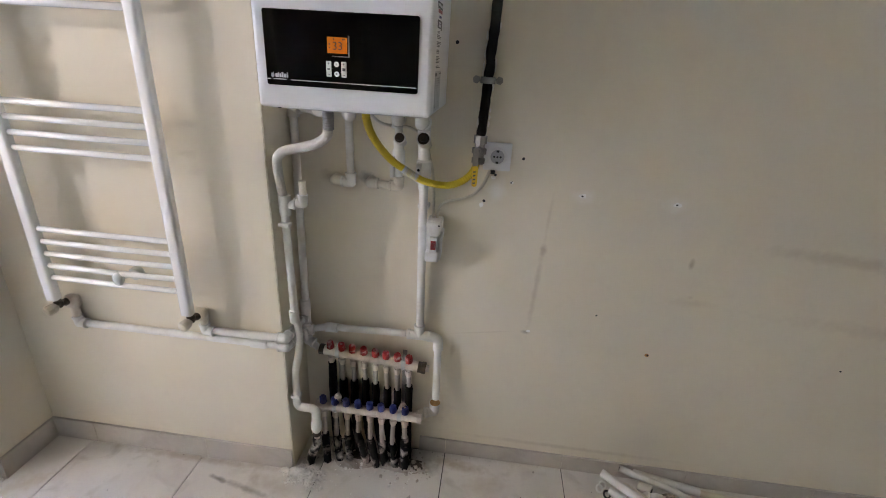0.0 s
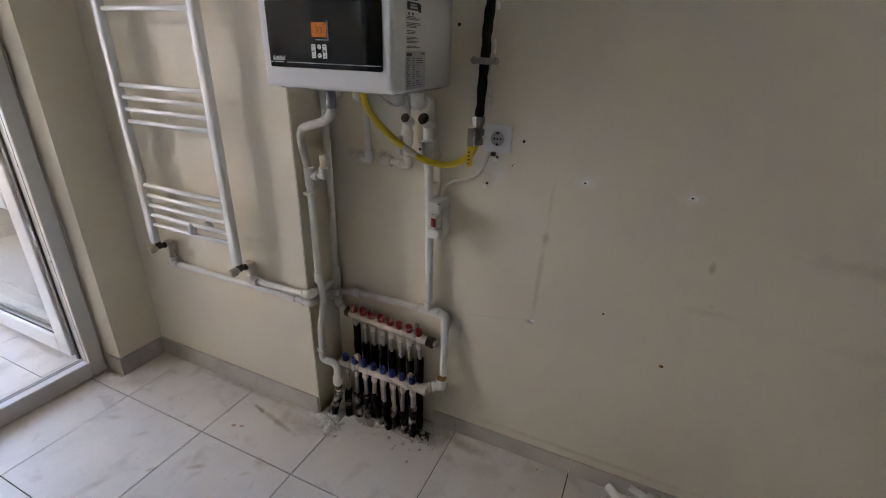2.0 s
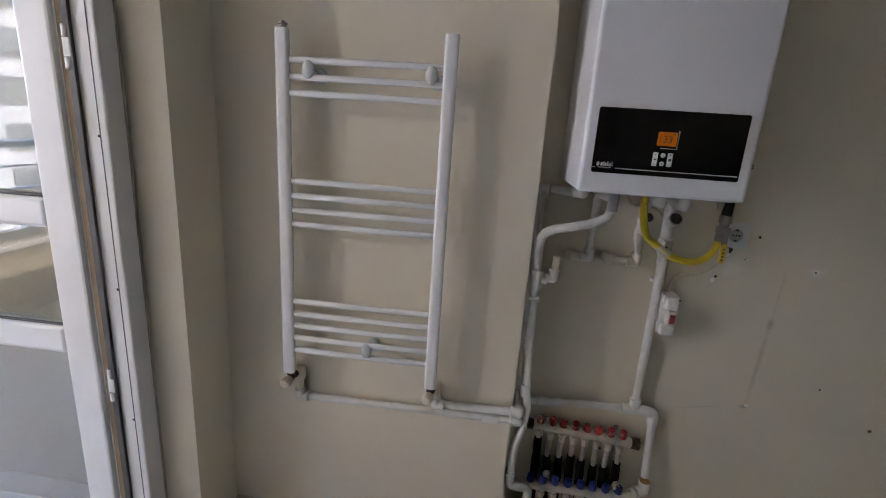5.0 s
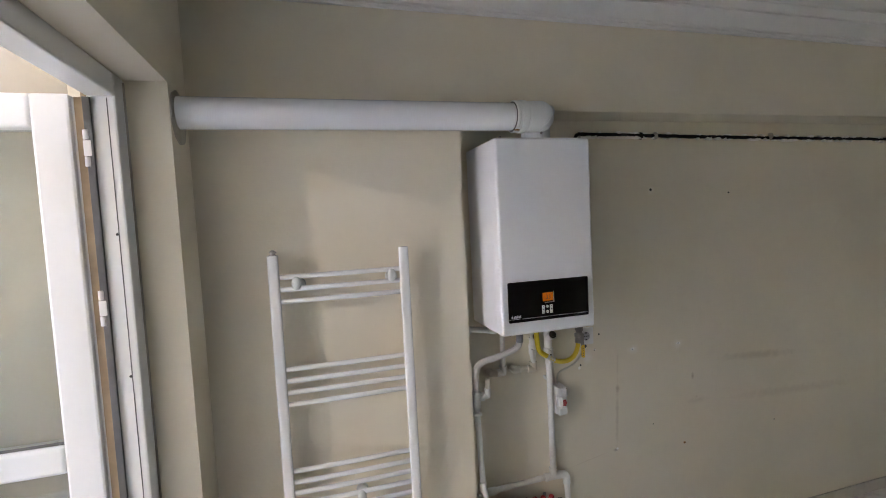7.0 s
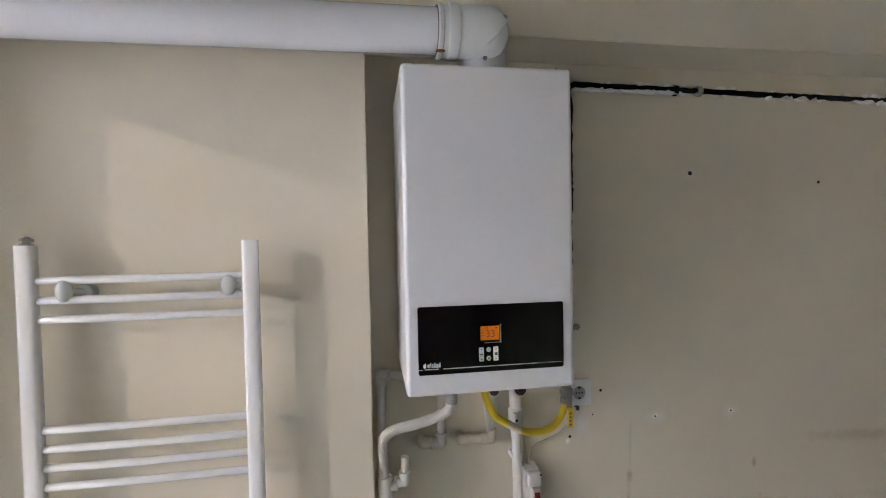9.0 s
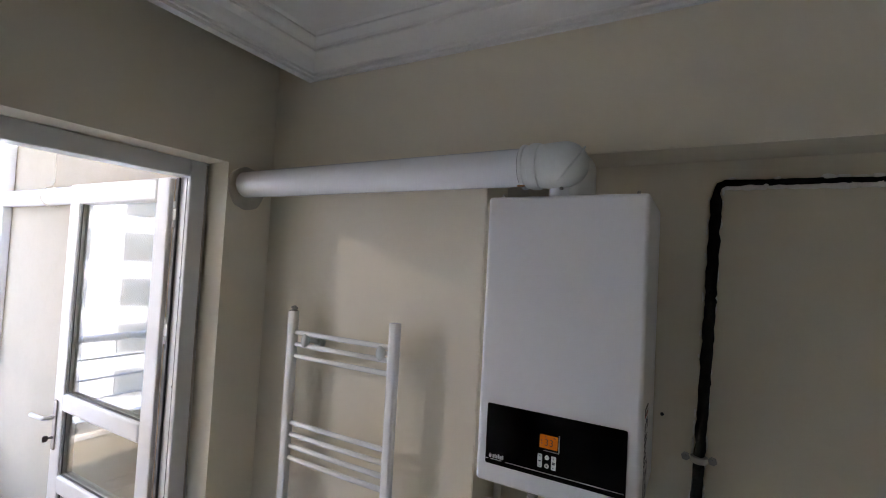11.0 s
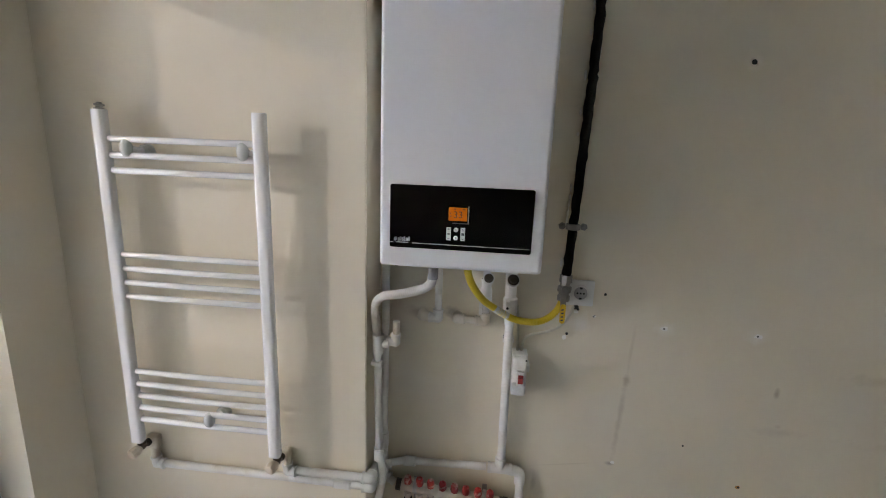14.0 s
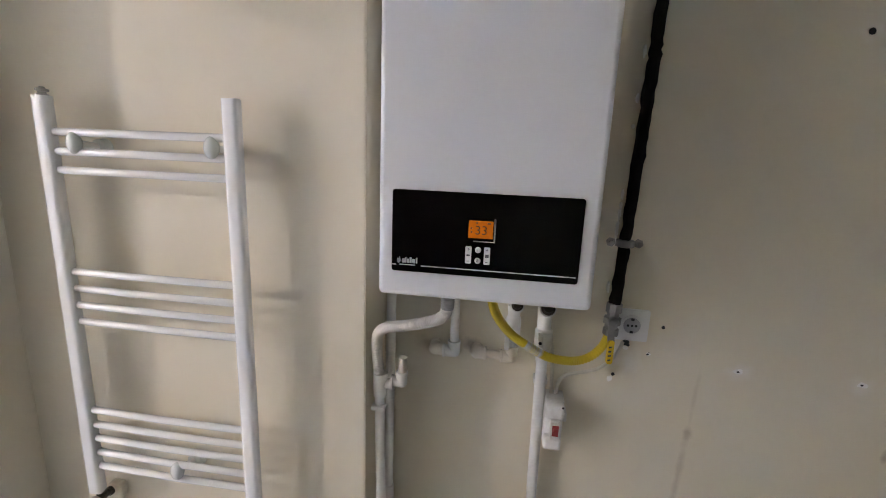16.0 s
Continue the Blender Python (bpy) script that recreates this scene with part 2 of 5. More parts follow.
LOOP_PIPE = mat("grey_plastic_loop_pipe", (0.44, 0.40, 0.36), 0.45, var=0.08, scale=20, stain=(0.22, 0.19, 0.16), stain_amount=0.5, stain_scale=14)
SLEEVE = mat("black_foam_sleeve", (0.014, 0.014, 0.014), 0.85, spec=0.2, var=0.2, scale=30, bump=0.5, bump_scale=90, stain=(0.62, 0.58, 0.52), stain_amount=0.95, stain_scale=22)
SLEEVE_CLEAN = mat("clean_black_foam_sleeve", (0.010, 0.010, 0.010), 0.85, spec=0.2, var=0.2, scale=30, bump=0.4, bump_scale=90)
SOCKET = mat("white_socket_plastic", (0.76, 0.76, 0.74), 0.3, var=0.01, scale=6, fine=0.01)
GREY_PLASTIC = mat("grey_plastic", (0.42, 0.42, 0.43), 0.4, var=0.03, scale=20)
DARK = mat("dark_plastic", (0.02, 0.02, 0.02), 0.4, var=0.1, scale=30)
CABLE = mat("off_white_cable", (0.66, 0.62, 0.52), 0.45, var=0.04, scale=20, stain=(0.4, 0.33, 0.24), stain_amount=0.3, stain_scale=20)
BREAKER = mat("white_breaker_plastic", (0.74, 0.73, 0.70), 0.4, var=0.03, scale=20, stain=(0.45, 0.40, 0.33), stain_amount=0.3, stain_scale=25)
RED_LEVER = mat("red_breaker_lever", (0.35, 0.03, 0.03), 0.4, var=0.05, scale=40)
MORTAR = mat("grey_patch_mortar", (0.50, 0.46, 0.39), 0.9, var=0.1, scale=14, bump=0.5, bump_scale=120)
FILLER = mat("white_wall_filler", (0.90, 0.885, 0.84), 0.8, var=0.05, scale=60, bump=0.3)
GAP_BROWN = mat("brown_dust_in_the_gap", (0.36, 0.26, 0.165), 0.9, var=0.15, scale=12)
RUST = mat("orange_rust_stain", (0.42, 0.21, 0.06), 0.8, var=0.2, scale=60)
RUBBLE = mat("broken_plaster_rubble", (0.60, 0.55, 0.48), 0.95, var=0.2, scale=25, bump=0.8, bump_scale=120, stain=(0.20, 0.16, 0.12), stain_amount=0.5, stain_scale=25)
DIRT = mat("dark_floor_dirt", (0.10, 0.08, 0.065), 0.95, var=0.2, scale=25, bump=0.6)
SACK = mat("dirty_brown_paper", (0.58, 0.51, 0.41), 0.85, var=0.22, scale=34, bump=0.6, bump_scale=60, stain=(0.085, 0.058, 0.038), stain_amount=0.92, stain_scale=18, stain_at=(0.43, 0.58))
PAPER = mat("soiled_white_paper", (0.76, 0.72, 0.64), 0.8, var=0.10, scale=22, bump=0.4, bump_scale=60, stain=(0.17, 0.115, 0.075), stain_amount=0.88, stain_scale=13, stain_at=(0.53, 0.68))
WHITE_RUBBLE = mat("crushed_white_plaster", (0.80, 0.775, 0.72), 0.95, var=0.12, scale=40, bump=0.8, bump_scale=150)
SCREED = mat("dusty_broken_screed", (0.52, 0.475, 0.41), 0.95, var=0.15, scale=30, bump=0.8, bump_scale=90, stain=(0.20, 0.15, 0.11), stain_amount=0.7, stain_scale=16)
GALVANISED = mat("galvanised_steel", (0.58, 0.60, 0.58), 0.35, metal=1.0, var=0.1, scale=30)
FOIL = mat("silver_sleeve_label", (0.55, 0.56, 0.58), 0.4, var=0.04, scale=30)
PRINT = mat("dark_label_print", (0.10, 0.10, 0.11), 0.6, var=0.05, scale=30)
WHITE_PRINT = mat("pale_grey_print", (0.62, 0.62, 0.63), 0.5, var=0.02, scale=30)
ORANGE = glow("orange_lit_display", (0.45, 0.12, 0.010), 0.006)
DIGIT = mat("dark_display_digit", (0.05, 0.015, 0.005), 0.4, var=0.02, scale=30)
GLASS = pane_glass("clear_pane_glass", (0.97, 0.98, 0.975))
DOOR_GLASS = pane_glass("grey_tinted_double_glazing", (0.87, 0.89, 0.865), 0.12, 3.7)
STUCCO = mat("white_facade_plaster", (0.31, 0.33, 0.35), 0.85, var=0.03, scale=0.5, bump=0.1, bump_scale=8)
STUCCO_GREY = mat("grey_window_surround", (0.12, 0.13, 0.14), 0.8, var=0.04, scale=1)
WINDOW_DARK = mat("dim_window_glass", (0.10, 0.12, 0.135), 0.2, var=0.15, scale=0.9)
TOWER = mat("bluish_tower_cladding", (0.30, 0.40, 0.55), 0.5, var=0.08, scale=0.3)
ROOF = mat("red_brown_roof", (0.35, 0.20, 0.15), 0.85, var=0.1, scale=0.6)
EARTH = mat("grey_street_ground", (0.22, 0.21, 0.19), 0.9, var=0.15, scale=0.2)


# ---- building tools ----
base = {}


def thing(name, at, label, category, group="", kind=""):
    ob = new(name)
    ob.empty_display_size = 0.05
    ob.location = at
    base[ob] = Vector(at)
    return tagged(ob, label, category, group, kind)


def mesh_of(name, bm, material, origin):
    bmesh.ops.translate(bm, verts=bm.verts, vec=-origin)
    me = bpy.data.meshes.new(name)
    round_faces = [f.smooth for f in bm.faces]
    bm.to_mesh(me)
    bm.free()
    me.materials.append(material)
    me.set_sharp_from_angle(angle=radians(38))
    me.polygons.foreach_set("use_smooth", round_faces)
    return me


def part(name, bm, material, parent, label=""):
    """One mesh under a thing or a part; the bmesh is in world places."""
    ob = new(name, mesh_of(name, bm, material, base[parent]))
    ob.parent = parent
    base[ob] = base[parent]
    return tagged(ob, label)


def solid(name, bm, material, at, label, category="", group="", kind=""):
    """A thing or a piece of the setting that is one mesh."""
    ob = new(name, mesh_of(name, bm, material, Vector(at)))
    ob.location = at
    base[ob] = Vector(at)
    return tagged(ob, label, category, group, kind)


def box(lo, hi, bevel=0.0, bm=None, seg=2):
    own = bmesh.new()
    bmesh.ops.create_cube(own, size=1.0)
    for v in own.verts:
        v.co = Vector([lo[i] + (v.co[i] + 0.5) * (hi[i] - lo[i]) for i in range(3)])
    if bevel:
        made = bmesh.ops.bevel(own, geom=own.edges[:], offset=bevel, segments=seg, affect="EDGES", profile=0.5)
        for f in own.faces:
            f.smooth = False
        for f in made["faces"]:
            f.smooth = max(abs(c) for c in f.normal) < 0.9999
    return join(bm, own)


def join(bm, own):
    if bm is None:
        return own
    me = bpy.data.meshes.new("joint")
    own.to_mesh(me)
    own.free()
    bm.from_mesh(me)
    bpy.data.meshes.remove(me)
    return bm


def curve(points, steps=8):
    """A smooth line through the points."""
    p = [Vector(q) for q in points]
    p = [p[0] * 2 - p[1], *p, p[-1] * 2 - p[-2]]
    out = []
    for i in range(1, len(p) - 2):
        a, b, c, d = p[i - 1:i + 3]
        for k in range(steps):
            t = k / steps
            out.append(0.5 * (2 * b + (c - a) * t + (2 * a - 5 * b + 4 * c - d) * t * t + (3 * b - a - 3 * c + d) * t ** 3))
    out.append(p[-2])
    return out


def bent(points, radius=0.02, steps=5):
    """A line with rounded corners."""
    p = [Vector(q) for q in points]
    out = [p[0]]
    for a, b, c in zip(p, p[1:], p[2:]):
        r = min(radius, (a - b).length * 0.49, (c - b).length * 0.49)
        s, e = b + (a - b).normalized() * r, b + (c - b).normalized() * r
        for k in range(steps + 1):
            t = k / steps
            out.append(s * (1 - t) ** 2 + b * 2 * t * (1 - t) + e * t * t)
    out.append(p[-1])
    return out


def tube(points, radius, seg=14, bm=None, rough=0.0, seed=0.0):
    """A round bar along a line; radius may be a number or one for each point."""
    p = [Vector(q) for q in points]
    rad = radius if isinstance(radius, (list, tuple)) else [radius] * len(p)
    own = bmesh.new()
    rings, side = [], None
    for i, q in enumerate(p):
        way = (p[min(i + 1, len(p) - 1)] - p[max(i - 1, 0)]).normalized()
        if side is None:
            side = way.orthogonal().normalized()
        side = (side - way * side.dot(way)).normalized()
        up = way.cross(side)
        ring = []
        for k in range(seg):
            a = 2 * math.pi * k / seg
            r = rad[i]
            if rough:
                r *= 1 + rough * noise.noise(Vector((math.cos(a) * 1.5 + seed, math.sin(a) * 1.5, i * 0.9)))
            ring.append(own.verts.new(q + (side * math.cos(a) + up * math.sin(a)) * r))
        rings.append(ring)
    for r1, r2 in zip(rings, rings[1:]):
        for k in range(seg):
            own.faces.new((r1[k], r1[(k + 1) % seg], r2[(k + 1) % seg], r2[k]))
    own.faces.new(rings[0][::-1])
    own.faces.new(rings[-1])
    for f in own.faces:
        f.smooth = True
    bmesh.ops.recalc_face_normals(own, faces=own.faces)
    return join(bm, own)


def turned(at, axis, profile, seg=18, bm=None):
    """A turned body: profile of (distance along the axis, radius)."""
    axis = Vector(axis).normalized()
    side = axis.orthogonal().normalized()
    up = axis.cross(side)
    own = bmesh.new()
    rings = []
    for d, r in profile:
        c = Vector(at) + axis * d
        rings.append([own.verts.new(c + (side * math.cos(2 * math.pi * k / seg) + up * math.sin(2 * math.pi * k / seg)) * max(r, 1e-4)) for k in range(seg)])
    for r1, r2 in zip(rings, rings[1:]):
        for k in range(seg):
            own.faces.new((r1[k], r1[(k + 1) % seg], r2[(k + 1) % seg], r2[k]))
    own.faces.new(rings[0][::-1])
    own.faces.new(rings[-1])
    for f in own.faces:
        f.smooth = True
    bmesh.ops.recalc_face_normals(own, faces=own.faces)
    return join(bm, own)


def ribbed(points, radius, pitch=0.0036, depth=0.07, seg=14):
    """A corrugated hose."""
    line = curve(points, 40)
    out, gone, last = [line[0]], 0.0, line[0]
    for q in line[1:]:
        gone += (q - last).length
        last = q
        if gone >= pitch / 4:
            out.append(q.copy())
            gone = 0.0
    wave = (0.0, 1.0, 1.0, 0.0)
    return tube(out, [radius * (1 - depth + depth * wave[i % 4]) for i in range(len(out))], seg)


def fitting(at, axes, r=0.0175, length=0.028, bm=None):
    """A pipe socket fitting: short sleeves from a centre along the given axes."""
    at = Vector(at)
    own = bmesh.new()
    bmesh.ops.create_uvsphere(own, u_segments=14, v_segments=8, radius=r * 0.98, matrix=Matrix.Translation(at))
    for f in own.faces:
        f.smooth = True
    bm = join(bm, own)
    for a in axes:
        turned(at, a, [(0, r * 0.96), (length * 0.75, r * 0.96), (length * 0.78, r * 1.06), (length * 0.97, r * 1.06), (length, r * 0.95)], 16, bm)
    return bm


def sheet(outline, at, axis_u, axis_v, depth, bm=None):
    """A thin plate from an outline in the plane of two axes."""
    u, v = Vector(axis_u), Vector(axis_v)
    nrm = u.cross(v).normalized()
    own = bmesh.new()
    a = [own.verts.new(Vector(at) + u * x + v * y) for x, y in outline]
    b = [own.verts.new(Vector(at) + u * x + v * y + nrm * depth) for x, y in outline]
    own.faces.new(a[::-1])
    own.faces.new(b)
    for i in range(len(a)):
        j = (i + 1) % len(a)
        own.faces.new((a[i], a[j], b[j], b[i]))
    bmesh.ops.recalc_face_normals(own, faces=own.faces)
    return join(bm, own)


def round_rect(w, h, r, seg=5):
    out = []
    for cx, cy, a0 in ((w / 2 - r, h / 2 - r, 0), (-w / 2 + r, h / 2 - r, 90), (-w / 2 + r, -h / 2 + r, 180), (w / 2 - r, -h / 2 + r, 270)):
        for k in range(seg + 1):
            a = radians(a0 + 90 * k / seg)
            out.append((cx + r * math.cos(a), cy + r * math.sin(a)))
    return out


def blot(rx, ry, seed, n=22, amount=0.25):
    return [((1 + amount * noise.noise(Vector((math.cos(2 * math.pi * k / n) * 1.3 + seed * 3.7, math.sin(2 * math.pi * k / n) * 1.3, seed)))) * rx * math.cos(2 * math.pi * k / n),
             (1 + amount * noise.noise(Vector((math.cos(2 * math.pi * k / n) * 1.3 + seed * 3.7, math.sin(2 * math.pi * k / n) * 1.3, seed)))) * ry * math.sin(2 * math.pi * k / n)) for k in range(n)]


def letters(text, size, at, axis_u, axis_v, depth=0.0006):
    """Raised writing in the built-in font, centred at a place."""
    cu = bpy.data.curves.new("letters", "FONT")
    cu.body, cu.size, cu.extrude = text, size, depth / 2
    cu.align_x, cu.align_y = "CENTER", "CENTER"
    cu.resolution_u = 3
    ob = new("letters", cu)
    bpy.context.view_layer.update()
    me = bpy.data.meshes.new_from_object(ob.evaluated_get(bpy.context.evaluated_depsgraph_get()))
    bpy.data.objects.remove(ob)
    u, v = Vector(axis_u), Vector(axis_v)
    nrm = u.cross(v)
    m = Matrix((u, v, nrm)).transposed().to_4x4()
    m.translation = Vector(at)
    me.transform(m)
    bm = bmesh.new()
    bm.from_mesh(me)
    bpy.data.meshes.remove(me)
    return bm


WALL = 1.43      # face of the recessed wall
PIER = 1.258     # face of the pier and beam
SIDE = -0.466    # side of the pier
WEST = -1.43     # inner face of the door wall
OUT = -1.68      # outer face of the door wall
JAMB = 1.056     # door reveal
HEAD = 2.19
SOUTH, EAST, TOP = -3.4, 3.8, 2.645
X, Y, Z = Vector((1, 0, 0)), Vector((0, 1, 0)), Vector((0, 0, 1))

# ---- structure of the room ----
bm = box((OUT, WALL, -0.05), (EAST, WALL + 0.2, TOP))
wall_north = solid("wall_north", bm, PAINT, (0.8, WALL, 0), "cream painted wall set back behind the boiler, with drill holes", "wall", kind="structure")
bm = sheet([(WEST, -0.05), (SIDE, -0.05), (SIDE, 2.176), (EAST, 2.176), (EAST, TOP), (WEST, TOP)], (0, WALL, 0), X, Z, WALL - PIER)
soft_edges = [e for e in bm.edges if all(abs(v.co.y - PIER) < 1e-4 for v in e.verts) and ((abs(e.verts[0].co.x - SIDE) < 1e-4 and abs(e.verts[1].co.x - SIDE) < 1e-4) or (abs(e.verts[0].co.z - 2.176) < 1e-4 and abs(e.verts[1].co.z - 2.176) < 1e-4))]
bmesh.ops.bevel(bm, geom=soft_edges, offset=0.003, segments=2, affect="EDGES")
solid("wall_pier", bm, PAINT, (-0.95, PIER, 0), "cream painted projecting pier and beam round the recessed wall", "wall", kind="structure")
DOOR_Y, LIGHT_Y = 0.14, -1.20    # edges of the door leaf opening and of the unseen fixed light added beside it
bm = box((OUT, JAMB, -0.05), (WEST, WALL, TOP))
box((OUT, LIGHT_Y, HEAD), (WEST, JAMB, TOP), bm=bm)
box((OUT, SOUTH, -0.05), (WEST, LIGHT_Y, TOP), bm=bm)
wall_west = solid("wall_west", bm, PAINT, (WEST, 0, 0), "cream painted wall with the balcony door opening", "wall", kind="structure")
solid("wall_south", box((OUT, SOUTH - 0.2, -0.05), (EAST, SOUTH, TOP)), PAINT, (0.8, SOUTH, 0), "plain cream painted wall", "wall", kind="structure")
solid("wall_east", box((EAST, SOUTH - 0.2, -0.05), (EAST + 0.2, WALL + 0.2, TOP)), PAINT, (EAST, 0, 0), "plain cream painted wall", "wall", kind="structure")
solid("ceiling", box((OUT, SOUTH - 0.2, TOP), (EAST + 0.2, WALL + 0.2, TOP + 0.15)), CEIL, (0.8, -0.5, TOP), "white painted ceiling", "ceiling", kind="structure")
floor = solid("floor", box((OUT, SOUTH - 0.2, -0.2), (EAST + 0.2, WALL + 0.2, -0.006)), GROUT, (0.8, -0.5, -0.006), "pale marbled ceramic tile floor with dark joints, dusty", "floor", kind="structure")

CORNICE = ((0, 2.538), (0.012, 2.538), (0.012, 2.549), (0.021, 2.550), (0.021, 2.560), (0.03, 2.563), (0.045, 2.578), (0.058, 2.594), (0.075, 2.606), (0.084, 2.608), (0.084, 2.616), (0.098, 2.618), (0.112, 2.626), (0.125, 2.634), (0.125, 2.640), (0.14, TOP), (0, TOP))


def cornice_run(a, b, inward, mitre):
    """A crown moulding from a to b, projecting inward; mitre: how its start is cut back."""
    own = bmesh.new()
    a, b, inward = Vector(a), Vector(b), Vector(inward)
    way = (b - a).normalized()
    ends = []
    for q, cut in ((a, mitre), (b, 0)):
        ends.append([own.verts.new(q + inward * d + way * d * cut + Z * z) for d, z in CORNICE])
    n = len(CORNICE)
    for k in range(n):
        own.faces.new((ends[0][k], ends[0][(k + 1) % n], ends[1][(k + 1) % n], ends[1][k]))
    own.faces.new(ends[0][::-1])
    own.faces.new(ends[1])
    bmesh.ops.recalc_face_normals(own, faces=own.faces)
    return own


PELMET = -1.231
solid("trim_cornice_north", cornice_run((PELMET, PIER - 0.001, 0), (EAST, PIER - 0.001, 0), (0, -1, 0), 1), PLASTER, (0.8, PIER, 2.54), "white stepped plaster crown moulding under the ceiling", "cornice", kind="structure")
solid("trim_cornice_west", cornice_run((PELMET, PIER - 0.001, 0), (PELMET, SOUTH, 0), (1, 0, 0), 1), PLASTER, (PELMET, 0, 2.54), "white plaster moulding on the curtain pelmet before the door wall", "cornice", kind="structure")
solid("trim_pelmet", box((PELMET - 0.02, SOUTH, 2.538), (PELMET, PIER - 0.001, TOP)), PLASTER, (PELMET, 0, 2.54), "white plaster curtain pelmet board under the ceiling", "pelmet", kind="structure")

# ---- balcony ----
BEND, FRONT, BCEIL = 1.19, -3.74, 3.05
bm = box((FRONT - 0.15, BEND, -0.2), (OUT, BEND + 0.2, BCEIL + 0.1))
solid("balcony_wall_north", bm, BALCONY, (-2.7, BEND, 0), "unseen cream plastered balcony end wall, placed to narrow the daylight, slightly stained", "wall", kind="structure")
# unseen end wall, set this close to cut off daylight from the south
solid("balcony_wall_south", box((FRONT - 0.15, -1.45, -0.2), (OUT, -1.25, BCEIL + 0.1)), BALCONY, (-2.7, -1.25, 0), "unseen cream plastered balcony end wall, placed to narrow the daylight", "wall", kind="structure")
solid("balcony_ceiling", box((FRONT - 0.15, -1.25, BCEIL), (OUT, BEND, BCEIL + 0.15)), BALCONY, (-2.7, -0.6, BCEIL), "cream painted balcony ceiling", "ceiling", kind="structure")
balcony_floor = solid("balcony_floor", box((FRONT - 0.15, -1.25, -0.2), (OUT, BEND, -0.006)), GROUT, (-2.7, -0.6, -0.006), "pale marbled balcony floor tiles with thin joints", "floor", kind="structure")
solid("balcony_parapet", box((FRONT - 0.15, -1.25, -0.006), (FRONT, BEND, 0.45), 0.004), BALCONY, (FRONT, -0.6, 0), "cream plastered balcony parapet", "parapet", kind="structure")

window = thing("window_1", (FRONT - 0.06, -0.6, 0.45), "white framed sliding glass screen on the balcony parapet", "window", kind="structure")
part("window_sill", box((FRONT - 0.12, -1.25, 0.45), (FRONT + 0.015, BEND, 0.482), 0.004), UPVC, window)
part("window_frame", box((FRONT - 0.10, -1.25, 0.482), (FRONT - 0.03, BEND - 0.05, 0.57), 0.006), UPVC, window)
part("window_frame", box((FRONT - 0.10, BEND - 0.05, 0.482), (FRONT - 0.03, BEND, 2.98), 0.006), UPVC, window)
part("window_frame", box((FRONT - 0.10, -1.25, 2.98), (FRONT - 0.03, BEND, BCEIL), 0.006), UPVC, window)
for i in range(3):
    y1 = BEND - 0.05 - i * 0.76
    p = part("pane", box((FRONT - 0.07, y1 - 0.755, 0.57), (FRONT - 0.062, y1, 2.98)), GLASS, window, "clear frameless glass pane")
    p.visible_shadow = False
part("latch", box((FRONT - 0.03, BEND - 0.075, 0.555), (FRONT - 0.005, BEND - 0.055, 0.60), 0.003), DARK, window, "small black latch")

railing = thing("railing", (-4.05, -0.6, 0.3), "bluish painted metal railing with horizontal bars outside the balcony", "railing", kind="structure")
for z, r in ((1.12, 0.028), (0.96, 0.009), (0.80, 0.009), (0.64, 0.009)):
    part("rail", tube([(-4.05, -1.45, z), (-4.05, 1.3, z)], r), RAIL_METAL, railing)
for y in (-1.35, -0.7, 0.3, 1.25):
    part("post", tube([(-4.05, y, -0.1), (-4.05, y, 1.12)], 0.016), RAIL_METAL, railing)
solid("upper_balcony_slab", box((-4.2, -3.0, BCEIL + 0.02), (FRONT - 0.15, 2.2, BCEIL + 0.2), 0.01), BALCONY, (-4.6, -0.6, BCEIL), "cream painted underside of the balcony above", "slab", kind="structure")
solid("balcony_edge_slab", box((-4.2, -1.45, -0.2), (FRONT - 0.15, 1.4, -0.02), 0.01), STUCCO_GREY, (-4.0, -0.6, -0.2), "grey concrete slab edge of the balcony", "slab", kind="structure")


# ---- balcony door ----
door = thing("door_1", (-1.575, 0.6, 0), "white upvc glazed balcony door standing open outward", "door", kind="structure")
FX0, FX1, FY1 = -1.612, -1.542, JAMB
part("door_frame", box((FX0, 0.985, -0.03), (FX1, FY1, HEAD), 0.006), UPVC, door)
part("door_frame", box((FX0, DOOR_Y, -0.03), (FX1, DOOR_Y + 0.065, HEAD), 0.006), UPVC, door)
part("door_frame", box((FX0, DOOR_Y + 0.065, 2.125), (FX1, 0.985, HEAD), 0.006), UPVC, door)
part("door_threshold", box((FX0, DOOR_Y + 0.065, -0.03), (FX1, 0.985, 0.05), 0.006), UPVC, door)
bm = box((FX0 - 0.012, 0.985, 0.05), (FX0, 1.02, 2.15), 0.003)
part("door_rebate", bm, GAP_BROWN, door, "brown dusty rebate beside the hinges")
part("frame_groove", box((FX1 - 0.022, 0.9842, 0.052), (FX1 - 0.0195, 0.9862, 2.122)), GASKET, door)
part("gasket", box((FX0 - 0.006, 0.975, 0.052), (FX0 + 0.012, 0.985, 2.122), 0.002), GASKET, door)
for x in (FX0 + 0.012, FX0 + 0.026):
    part("threshold_groove", box((x, DOOR_Y + 0.07, 0.0495), (x + 0.005, 0.98, 0.0515)), GASKET, door)
part("dusty_gap", box((FX0 - 0.027, 0.9835, 0.052), (FX0 - 0.0005, 0.992, 2.122)), GAP_BROWN, door, "brown dusty gap beside the hinges")
